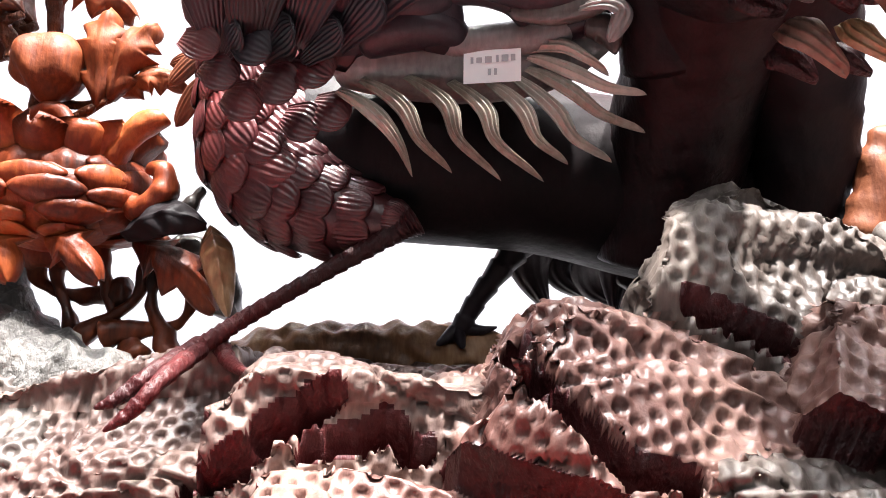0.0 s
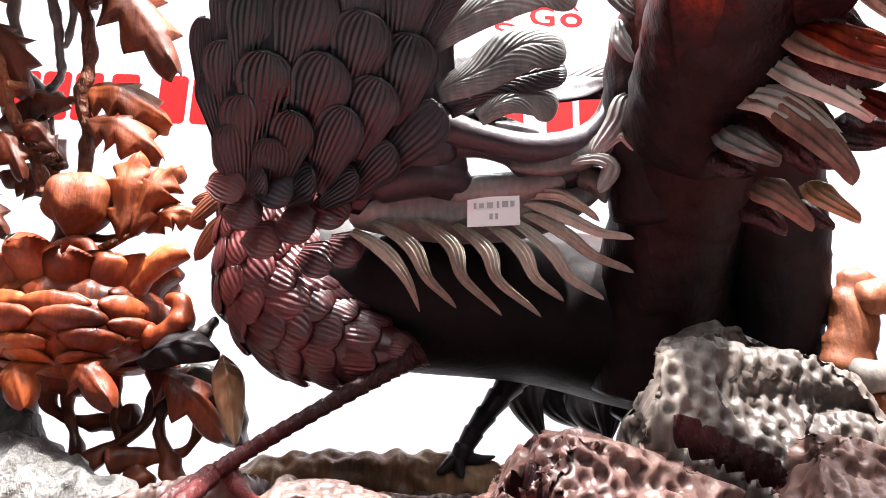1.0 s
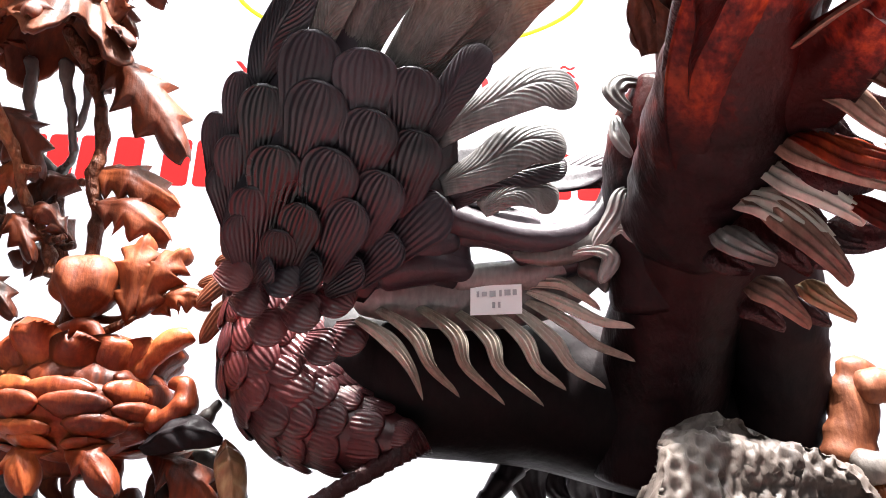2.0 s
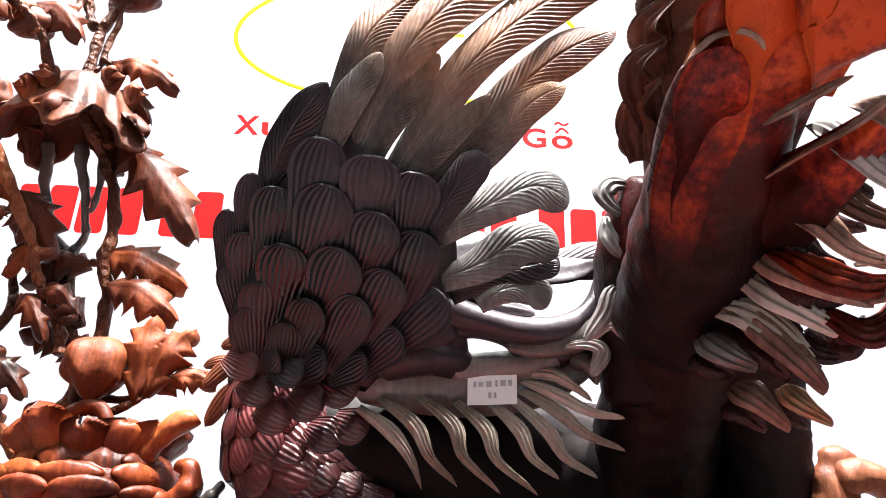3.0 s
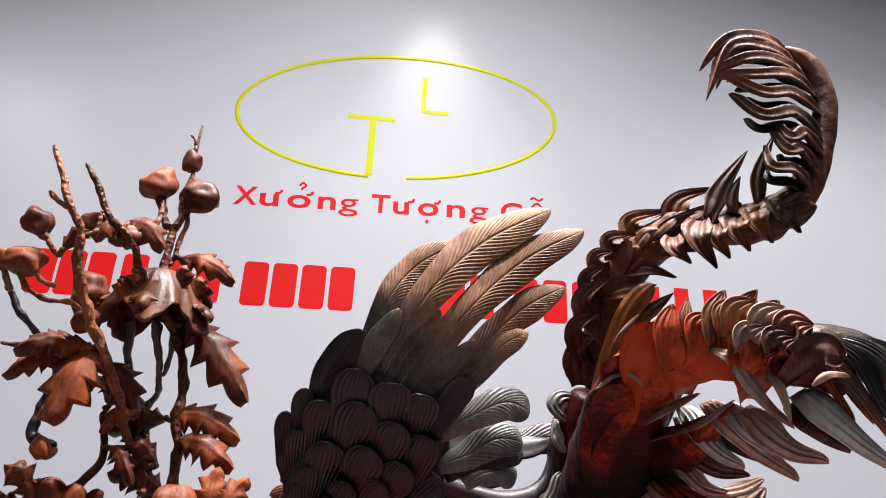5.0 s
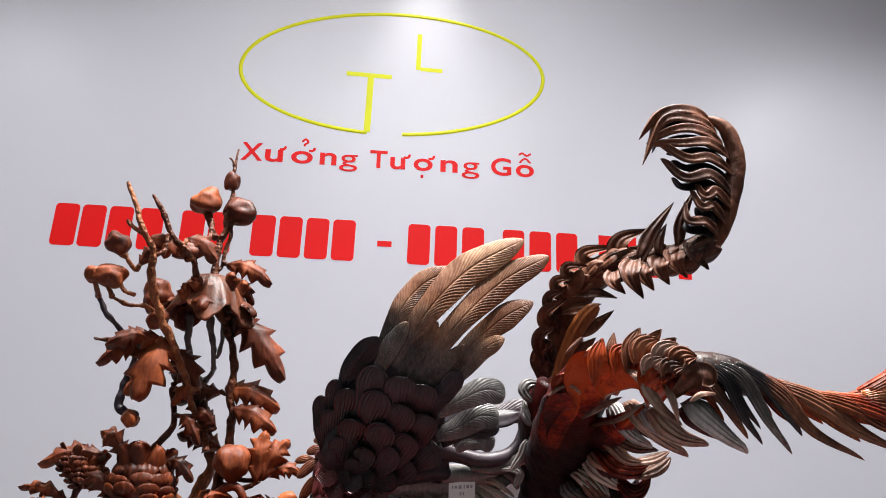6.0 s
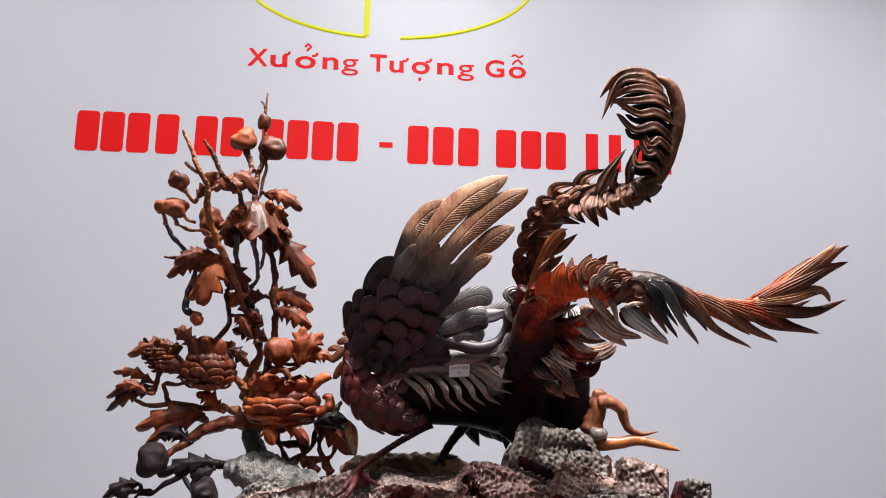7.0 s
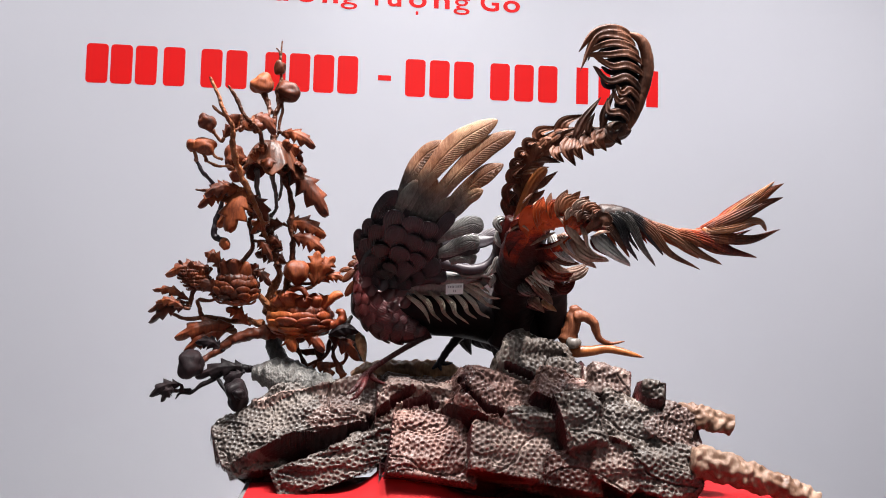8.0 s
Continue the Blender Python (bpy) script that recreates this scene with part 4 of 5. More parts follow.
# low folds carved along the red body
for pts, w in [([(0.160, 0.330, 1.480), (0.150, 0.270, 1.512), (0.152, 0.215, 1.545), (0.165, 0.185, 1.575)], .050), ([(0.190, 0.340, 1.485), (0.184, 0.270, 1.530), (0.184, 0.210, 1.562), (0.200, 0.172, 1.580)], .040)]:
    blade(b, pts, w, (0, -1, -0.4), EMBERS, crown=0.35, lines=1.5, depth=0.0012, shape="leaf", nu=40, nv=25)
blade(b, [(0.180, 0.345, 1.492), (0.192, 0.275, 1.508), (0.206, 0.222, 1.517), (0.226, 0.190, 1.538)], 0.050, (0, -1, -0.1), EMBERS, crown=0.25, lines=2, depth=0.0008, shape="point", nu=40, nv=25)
HOOK = [(0.200, 0.410, 1.590), (0.186, 0.360, 1.646), (0.187, 0.320, 1.686), (0.216, 0.290, 1.717), (0.257, 0.265, 1.725), (0.299, 0.245, 1.725), (0.338, 0.236, 1.752), (0.362, 0.229, 1.802), (0.372, 0.223, 1.852), (0.361, 0.219, 1.893), (0.333, 0.217, 1.909)]
s1, r1, t1, side1, n1 = tube(b, HOOK, [.026, .024, .022, .020, .020, .019, .016, .013, .012, .010, .003], UMBER, n=24, m=110, flat=0.75, rough=0.08)
# swept blades that leave the outer spine of the hook and curl inwards
COMB_UPPER = [
    [(0.361, 0.222, 1.808), (0.328, 0.212, 1.826), (0.294, 0.208, 1.816), (0.269, 0.214, 1.843)], [(0.364, 0.222, 1.836), (0.329, 0.212, 1.848), (0.299, 0.208, 1.842), (0.266, 0.214, 1.863)],
    [(0.362, 0.222, 1.857), (0.329, 0.212, 1.869), (0.294, 0.208, 1.862), (0.259, 0.214, 1.860)], [(0.356, 0.222, 1.874), (0.319, 0.212, 1.885), (0.287, 0.208, 1.880), (0.252, 0.214, 1.861)],
    [(0.349, 0.222, 1.890), (0.311, 0.212, 1.900), (0.271, 0.208, 1.890), (0.246, 0.214, 1.832)], [(0.343, 0.222, 1.904), (0.306, 0.212, 1.912), (0.269, 0.208, 1.900), (0.243, 0.214, 1.866)],
]
COMB_LOWER = [
    [(0.359, 0.222, 1.789), (0.334, 0.212, 1.804), (0.319, 0.208, 1.794), (0.311, 0.214, 1.812)], [(0.350, 0.222, 1.769), (0.328, 0.212, 1.785), (0.314, 0.208, 1.780), (0.304, 0.214, 1.804)],
    [(0.339, 0.222, 1.752), (0.318, 0.212, 1.763), (0.297, 0.208, 1.761), (0.296, 0.214, 1.788)],
]
for k, pts in enumerate(COMB_UPPER + COMB_LOWER):
    blade(b, pts, 0.025 if k < 6 else 0.022, (0, -0.8, 0.6), UMBER, crown=0.55, lines=2, depth=0.0012, shape="point", nu=44, nv=25)
    back = [arr(q) + arr((0.004, 0.012, -0.007)) for q in pts]
    blade(b, [back[0], back[1], back[2], back[2] * 0.5 + back[3] * 0.5], 0.024, (0, -0.8, 0.6), EBONY, crown=0.4, lines=2, depth=0.0008, shape="point", nu=34, nv=17)
# upright spikes inside the hook, lobes that hang under the bend, blades inside the stem, knobs along its outer edge
HOOK_SPIKES = [([(0.244, 0.236, 1.717), (0.261, 0.236, 1.752), (0.292, 0.236, 1.795)], .020), ([(0.268, 0.236, 1.727), (0.270, 0.236, 1.743), (0.281, 0.236, 1.766)], .016), ([(0.294, 0.236, 1.734), (0.300, 0.236, 1.771), (0.322, 0.236, 1.818)], .018)]
HOOK_LOBES = [
    ([(0.239, 0.240, 1.718), (0.229, 0.228, 1.694), (0.245, 0.236, 1.669)], .030), ([(0.253, 0.240, 1.716), (0.245, 0.228, 1.697), (0.258, 0.236, 1.680)], .028), ([(0.273, 0.240, 1.725), (0.264, 0.226, 1.706), (0.277, 0.236, 1.689)], .030),
    ([(0.294, 0.240, 1.735), (0.284, 0.224, 1.715), (0.299, 0.236, 1.699)], .030), ([(0.319, 0.240, 1.746), (0.308, 0.222, 1.726), (0.326, 0.236, 1.711)], .030), ([(0.216, 0.250, 1.704), (0.212, 0.240, 1.688), (0.226, 0.244, 1.675)], .024),
]
STEM_BLADES = [
    ([(0.179, 0.310, 1.688), (0.205, 0.290, 1.687), (0.235, 0.295, 1.683)], .020), ([(0.171, 0.320, 1.666), (0.189, 0.300, 1.668), (0.215, 0.295, 1.674)], .018), ([(0.179, 0.320, 1.640), (0.201, 0.300, 1.644), (0.231, 0.295, 1.667)], .022),
    ([(0.179, 0.330, 1.616), (0.193, 0.310, 1.619), (0.210, 0.305, 1.633)], .020), ([(0.217, 0.290, 1.704), (0.230, 0.270, 1.703), (0.249, 0.275, 1.703)], .020),
]
STEM_KNOBS = [
    ([(0.155, 0.360, 1.590), (0.147, 0.335, 1.614), (0.160, 0.315, 1.624)], .036), ([(0.158, 0.345, 1.606), (0.143, 0.315, 1.632), (0.159, 0.298, 1.640)], .036), ([(0.163, 0.330, 1.638), (0.148, 0.308, 1.660), (0.172, 0.290, 1.676)], .034),
    ([(0.165, 0.325, 1.662), (0.152, 0.304, 1.680), (0.168, 0.290, 1.686)], .030), ([(0.172, 0.315, 1.682), (0.160, 0.300, 1.700), (0.177, 0.288, 1.702)], .030), ([(0.185, 0.308, 1.700), (0.173, 0.296, 1.718), (0.195, 0.284, 1.718)], .030),
    ([(0.203, 0.298, 1.712), (0.194, 0.290, 1.737), (0.230, 0.280, 1.744)], .034), ([(0.230, 0.280, 1.722), (0.236, 0.272, 1.752), (0.268, 0.268, 1.765)], .038), ([(0.212, 0.285, 1.704), (0.232, 0.262, 1.722), (0.262, 0.252, 1.740)], .040),
]
for pts, w in HOOK_SPIKES + STEM_BLADES:
    blade(b, pts, w, (0.2, -1, 0.3), UMBER, crown=0.30, cup=0.2, lines=2, depth=0.0007, shape="point", nu=30, nv=21)
for k, (pts, w) in enumerate(HOOK_LOBES + STEM_KNOBS):
    blade(b, pts, w * (0.9 if k < 6 else 0.74), (-0.35, -1, 0.25), UMBER, crown=0.10, cup=0.35, lines=3, depth=0.0008, shape="point", nu=34, nv=25, curl=0.25)
    blade(b, [pts[0], (arr(pts[0]) + arr(pts[1])) / 2 + arr((0.003, 0.008, 0)), arr(pts[1]) + arr((0.003, 0.006, 0))], w * 0.8, (-0.35, -1, 0.25), UMBER, crown=0.3, lines=2, depth=0.0006, shape="leaf", nu=24, nv=17)
# overlapping scales on the front of the stem
rnd = random.Random(21)
for i in range(22, 62, 5):
    for turn in (-0.8, 0.0, 0.8):
        out = unit(arr((0, -math.cos(turn), 0)) + arr((-t1[i][2], 0, t1[i][0])) * math.sin(turn) * 1.2)
        base = s1[i] + out * (r1[i] * 0.5)
        tip = base + t1[i] * rnd.uniform(0.026, 0.036) + out * rnd.uniform(0.004, 0.008)
        blade(b, [base - t1[i] * 0.010, (base + tip) / 2 + out * 0.003, tip], rnd.uniform(0.026, 0.032), out, UMBER, crown=0.12, cup=-0.15, lines=3, depth=0.0005, shape="leaf", nu=24, nv=25)
# orange heartwood stripe on the hook's stem
blade(b, [(0.156, 0.322, 1.562), (0.170, 0.312, 1.606), (0.188, 0.298, 1.648), (0.208, 0.286, 1.672)], 0.021, (-0.15, -1, 0), ORANGE, crown=0.3, lines=3, depth=0.0006, shape="long", nu=40, nv=17)

# drooping tail: a tapering spine and long combed strands that leave its upper edge
SPINE = [(0.255, 0.150, 1.573), (0.297, 0.152, 1.572), (0.342, 0.150, 1.557), (0.392, 0.140, 1.544), (0.440, 0.125, 1.545), (0.482, 0.110, 1.568), (0.512, 0.090, 1.602), (0.533, 0.080, 1.626)]
tube(b, SPINE, [.018, .018, .014, .010, .009, .008, .006, .002], UMBER, n=24, m=80, rough=0.06)
STRANDS_DARK = [
    ([(0.261, 0.140, 1.569), (0.278, 0.130, 1.548), (0.298, 0.135, 1.522), (0.312, 0.140, 1.503)], .020, UMBER), ([(0.269, 0.138, 1.578), (0.290, 0.128, 1.559), (0.305, 0.132, 1.525), (0.326, 0.138, 1.498)], .022, EBONY),
    ([(0.281, 0.138, 1.580), (0.307, 0.128, 1.561), (0.330, 0.130, 1.521), (0.356, 0.138, 1.490)], .024, GREY), ([(0.297, 0.140, 1.581), (0.329, 0.130, 1.560), (0.350, 0.132, 1.531), (0.369, 0.138, 1.508)], .022, EBONY),
    ([(0.310, 0.138, 1.574), (0.346, 0.128, 1.548), (0.376, 0.130, 1.513), (0.432, 0.136, 1.487)], .026, UMBER), ([(0.333, 0.140, 1.567), (0.373, 0.130, 1.543), (0.403, 0.132, 1.521), (0.430, 0.136, 1.505)], .024, SHRUB),
]
STRANDS_RED = [
    ([(0.347, 0.136, 1.560), (0.389, 0.126, 1.540), (0.423, 0.126, 1.515), (0.467, 0.130, 1.496)], .032, UMBER), ([(0.378, 0.130, 1.550), (0.416, 0.118, 1.538), (0.449, 0.120, 1.520), (0.495, 0.124, 1.511)], .028, SHRUB),
    ([(0.394, 0.128, 1.549), (0.436, 0.114, 1.537), (0.475, 0.114, 1.519), (0.521, 0.118, 1.509)], .030, RED), ([(0.414, 0.124, 1.547), (0.458, 0.108, 1.540), (0.503, 0.104, 1.538), (0.554, 0.104, 1.556)], .030, SHRUB),
    ([(0.427, 0.118, 1.549), (0.468, 0.100, 1.557), (0.509, 0.094, 1.567), (0.525, 0.096, 1.551)], .026, ORANGE), ([(0.434, 0.114, 1.552), (0.475, 0.098, 1.573), (0.514, 0.088, 1.594), (0.548, 0.086, 1.606)], .030, SHRUB),
    ([(0.449, 0.114, 1.556), (0.481, 0.100, 1.584), (0.511, 0.088, 1.611), (0.532, 0.084, 1.631)], .026, ORANGE), ([(0.467, 0.108, 1.563), (0.503, 0.090, 1.597), (0.525, 0.082, 1.616), (0.546, 0.080, 1.628)], .022, SHRUB),
]
for pts, w, mat in STRANDS_DARK + STRANDS_RED:
    blade(b, pts, w * 0.82, (0, -1, 0.35), mat, crown=0.42, lines=6, depth=0.0010, shape="point", nu=34, nv=27)
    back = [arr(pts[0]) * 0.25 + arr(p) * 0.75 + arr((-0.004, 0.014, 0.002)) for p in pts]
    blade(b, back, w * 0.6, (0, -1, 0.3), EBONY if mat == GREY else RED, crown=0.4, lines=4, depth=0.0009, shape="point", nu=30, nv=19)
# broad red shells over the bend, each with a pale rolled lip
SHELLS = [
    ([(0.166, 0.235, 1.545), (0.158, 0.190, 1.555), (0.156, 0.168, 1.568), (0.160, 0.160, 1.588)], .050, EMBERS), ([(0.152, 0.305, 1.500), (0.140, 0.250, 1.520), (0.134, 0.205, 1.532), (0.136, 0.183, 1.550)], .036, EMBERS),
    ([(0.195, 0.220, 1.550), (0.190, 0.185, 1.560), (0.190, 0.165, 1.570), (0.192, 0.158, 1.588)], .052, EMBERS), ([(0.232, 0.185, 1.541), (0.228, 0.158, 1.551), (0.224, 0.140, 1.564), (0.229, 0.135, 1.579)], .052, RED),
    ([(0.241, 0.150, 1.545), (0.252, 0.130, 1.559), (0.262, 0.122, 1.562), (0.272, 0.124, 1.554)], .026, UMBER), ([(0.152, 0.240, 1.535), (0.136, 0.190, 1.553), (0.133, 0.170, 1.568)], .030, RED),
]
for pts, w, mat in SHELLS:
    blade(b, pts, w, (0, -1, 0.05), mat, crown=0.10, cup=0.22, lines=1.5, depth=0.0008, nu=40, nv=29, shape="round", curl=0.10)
LIPS = [
    ([(0.121, 0.196, 1.542), (0.123, 0.186, 1.545), (0.130, 0.182, 1.551), (0.140, 0.179, 1.553), (0.147, 0.177, 1.549), (0.152, 0.179, 1.544)], .0065), ([(0.150, 0.158, 1.581), (0.157, 0.158, 1.589), (0.166, 0.158, 1.593), (0.175, 0.158, 1.591), (0.190, 0.158, 1.591)], .0060),
    ([(0.242, 0.112, 1.534), (0.252, 0.108, 1.541), (0.269, 0.112, 1.542)], .008), ([(0.156, 0.250, 1.600), (0.160, 0.235, 1.607), (0.168, 0.220, 1.615)], .006),
]
# dark rolled edge that runs down from the first lip
tube(b, [(0.140, 0.310, 1.515), (0.136, 0.275, 1.535), (0.126, 0.225, 1.542), (0.122, 0.190, 1.543)], [.004, .006, .005, .003], MAROON, n=14, m=40)
for pts, w in LIPS:
    blade(b, pts, w, (0, -0.7, 0.7), LIP, crown=0.5, lines=1, depth=0.0003, nu=34, nv=13, shape="leaf")
# ruffled crown above the bend
CROWN = [
    ([(0.167, 0.175, 1.553), (0.160, 0.152, 1.576), (0.168, 0.152, 1.600)], .034, RED), ([(0.180, 0.165, 1.571), (0.178, 0.155, 1.590), (0.183, 0.158, 1.608)], .018, UMBER), ([(0.188, 0.165, 1.568), (0.185, 0.155, 1.584), (0.196, 0.155, 1.595)], .028, RED),
    ([(0.198, 0.160, 1.569), (0.196, 0.148, 1.590), (0.208, 0.150, 1.613)], .030, UMBER), ([(0.204, 0.156, 1.574), (0.200, 0.144, 1.591), (0.214, 0.146, 1.606)], .022, UMBER), ([(0.214, 0.152, 1.574), (0.213, 0.140, 1.592), (0.226, 0.136, 1.610)], .026, UMBER),
    ([(0.227, 0.146, 1.573), (0.227, 0.135, 1.588), (0.240, 0.133, 1.601)], .026, UMBER), ([(0.240, 0.142, 1.571), (0.240, 0.132, 1.582), (0.251, 0.130, 1.591)], .022, UMBER), ([(0.249, 0.140, 1.563), (0.249, 0.128, 1.574), (0.257, 0.126, 1.582)], .022, UMBER),
]
ROSETTE = [
    ([(0.202, 0.142, 1.574), (0.206, 0.130, 1.588), (0.220, 0.128, 1.597)], .032, BROWN), ([(0.219, 0.138, 1.572), (0.224, 0.126, 1.584), (0.239, 0.126, 1.593)], .030, LIP), ([(0.234, 0.134, 1.569), (0.241, 0.121, 1.579), (0.256, 0.123, 1.580)], .028, BROWN),
    ([(0.207, 0.140, 1.562), (0.211, 0.128, 1.572), (0.224, 0.125, 1.578)], .026, LIP), ([(0.225, 0.136, 1.559), (0.229, 0.123, 1.568), (0.243, 0.122, 1.570)], .026, UMBER), ([(0.246, 0.130, 1.586), (0.245, 0.120, 1.574), (0.237, 0.120, 1.562)], .012, LIP),
    ([(0.212, 0.140, 1.550), (0.218, 0.130, 1.559), (0.231, 0.127, 1.561)], .026, RED),
]
for pts, w, mat in CROWN + ROSETTE:
    blade(b, pts, w * (1.0 if len(pts) == 3 else 1.4), (0.35, -1, 0.3), mat, crown=0.14, cup=0.25, lines=4, depth=0.0009, shape="point", nu=30, nv=33, curl=-0.15)
# pale curls below the crown
for pts, w, mat in [
    ([(0.195, 0.158, 1.570), (0.206, 0.145, 1.559), (0.218, 0.146, 1.541), (0.233, 0.152, 1.527), (0.253, 0.160, 1.516)], .020, LIP), ([(0.178, 0.255, 1.518), (0.190, 0.222, 1.520), (0.203, 0.203, 1.524), (0.224, 0.185, 1.540)], .009, LIP),
    ([(0.160, 0.205, 1.522), (0.184, 0.200, 1.537), (0.202, 0.195, 1.546)], .008, LIP), ([(0.231, 0.150, 1.557), (0.237, 0.142, 1.538), (0.245, 0.150, 1.517)], .010, LIP),
    ([(0.234, 0.270, 1.482), (0.256, 0.260, 1.486), (0.281, 0.265, 1.496)], .014, LIP), ([(0.243, 0.280, 1.465), (0.266, 0.270, 1.476), (0.285, 0.272, 1.490)], .018, LIP),
]:
    blade(b, pts, w, (0, -0.8, 0.6), mat, crown=0.3, lines=3, depth=0.0007, shape="leaf", nu=36, nv=17)
# combed barbs that hang from the bend
BARBS = [
    ([(0.216, 0.215, 1.545), (0.226, 0.200, 1.526), (0.248, 0.200, 1.504), (0.279, 0.210, 1.487)], .030), ([(0.205, 0.235, 1.545), (0.212, 0.220, 1.524), (0.224, 0.220, 1.507), (0.245, 0.225, 1.496)], .028),
    ([(0.201, 0.255, 1.527), (0.213, 0.245, 1.512), (0.232, 0.245, 1.498), (0.262, 0.250, 1.495)], .026), ([(0.232, 0.190, 1.535), (0.245, 0.182, 1.518), (0.264, 0.188, 1.506), (0.296, 0.195, 1.499)], .034),
    ([(0.225, 0.200, 1.541), (0.234, 0.190, 1.522), (0.250, 0.195, 1.510), (0.263, 0.200, 1.502)], .026), ([(0.259, 0.160, 1.542), (0.270, 0.150, 1.528), (0.295, 0.155, 1.508), (0.321, 0.160, 1.490)], .034),
    ([(0.201, 0.270, 1.511), (0.213, 0.260, 1.501), (0.228, 0.260, 1.485), (0.256, 0.270, 1.481)], .024),
]
for k, (pts, w) in enumerate(BARBS):
    blade(b, pts, w, (0, -1, 0.45), (LIP, ASH, UMBER)[k % 3] if k != 5 else ASH, crown=0.45, lines=6, depth=0.0011, shape="point", nu=36, nv=29)
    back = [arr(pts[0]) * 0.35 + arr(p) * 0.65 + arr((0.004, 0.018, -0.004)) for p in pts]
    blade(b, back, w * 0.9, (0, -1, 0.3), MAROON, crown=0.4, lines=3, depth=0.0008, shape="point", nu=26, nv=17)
# black flank of the rump behind the tuft
tube(b, [(0.276, 0.505, 1.351), (0.271, 0.475, 1.412), (0.251, 0.435, 1.464), (0.226, 0.385, 1.501)], [.030, .034, .034, .028], BELLY, n=30, m=40, rough=0.08)
# striped tuft on the rump
# the PALE blades hold painted highlights
TUFT = [
    ([(0.197, 0.305, 1.503), (0.207, 0.292, 1.489), (0.228, 0.287, 1.475), (0.254, 0.290, 1.466)], .032, LIP), ([(0.194, 0.315, 1.490), (0.206, 0.302, 1.476), (0.222, 0.296, 1.461), (0.236, 0.300, 1.451)], .030, PALE),
    ([(0.184, 0.325, 1.473), (0.197, 0.312, 1.466), (0.215, 0.306, 1.446), (0.225, 0.310, 1.434)], .030, PALE), ([(0.188, 0.320, 1.476), (0.203, 0.308, 1.456), (0.217, 0.304, 1.436), (0.229, 0.310, 1.421)], .030, LIP),
    ([(0.176, 0.335, 1.458), (0.183, 0.322, 1.446), (0.200, 0.325, 1.436)], .028, GREY), ([(0.195, 0.345, 1.432), (0.204, 0.335, 1.423), (0.221, 0.337, 1.405)], .026, LIP),
    ([(0.219, 0.335, 1.431), (0.226, 0.328, 1.420), (0.243, 0.330, 1.408)], .020, TAN), ([(0.202, 0.290, 1.498), (0.220, 0.275, 1.478), (0.247, 0.278, 1.474), (0.270, 0.285, 1.483)], .028, RED),
    ([(0.227, 0.298, 1.467), (0.241, 0.285, 1.450), (0.256, 0.285, 1.457), (0.268, 0.290, 1.476)], .022, RED), ([(0.216, 0.315, 1.455), (0.227, 0.305, 1.444), (0.243, 0.305, 1.440)], .022, MAROON),
]
for pts, w, mat in TUFT:
    blade(b, pts, w, (0, -1, 0.4), mat, crown=0.4, lines=5, depth=0.0012, shape="point", nu=36, nv=27)
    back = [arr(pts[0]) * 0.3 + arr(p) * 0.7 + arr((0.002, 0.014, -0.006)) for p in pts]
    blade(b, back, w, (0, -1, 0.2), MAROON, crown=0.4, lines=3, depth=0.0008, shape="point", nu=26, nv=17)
CURLS = [
    ([(0.163, 0.390, 1.562), (0.145, 0.384, 1.562), (0.135, 0.382, 1.573), (0.141, 0.383, 1.583), (0.157, 0.386, 1.584)], .017), ([(0.138, 0.392, 1.562), (0.138, 0.386, 1.544), (0.147, 0.388, 1.529)], .015),
    ([(0.151, 0.402, 1.513), (0.140, 0.396, 1.506), (0.135, 0.398, 1.491), (0.122, 0.404, 1.472)], .013), ([(0.112, 0.424, 1.474), (0.129, 0.416, 1.474), (0.137, 0.416, 1.468), (0.130, 0.420, 1.452)], .013),
    ([(0.130, 0.408, 1.476), (0.140, 0.402, 1.484), (0.150, 0.406, 1.477)], .008), ([(0.168, 0.398, 1.545), (0.152, 0.390, 1.550), (0.144, 0.388, 1.560)], .012),
]
# dark plates between the arm and the lower quills
for pts, w, mat in [([(0.050, 0.438, 1.512), (0.070, 0.430, 1.522), (0.088, 0.430, 1.524), (0.103, 0.436, 1.514)], .022, GREY), ([(0.075, 0.462, 1.540), (0.116, 0.456, 1.546), (0.148, 0.458, 1.552)], .036, EBONY), ([(0.010, 0.452, 1.522), (0.052, 0.446, 1.525), (0.088, 0.450, 1.530)], .034, EBONY), ([(-0.002, 0.437, 1.533), (0.034, 0.427, 1.545), (0.072, 0.427, 1.556)], .038, EBONY), ([(0.005, 0.449, 1.506), (0.050, 0.444, 1.508), (0.096, 0.446, 1.504)], .030, EBONY)]:
    blade(b, pts, w, (0.05, -1, 0.5), mat, crown=0.2, lines=2, depth=0.0005, shape="leaf", nu=30, nv=17)
for pts, w in CURLS:
    blade(b, pts, w, (0, -1, 0.3), ASH, crown=0.35, lines=3, depth=0.0007, nu=30, nv=25)
bird = part("phoenix_statue", b)
tagged(bird, "glossy dark carved wooden phoenix with raised wing and curling tail", "statue")

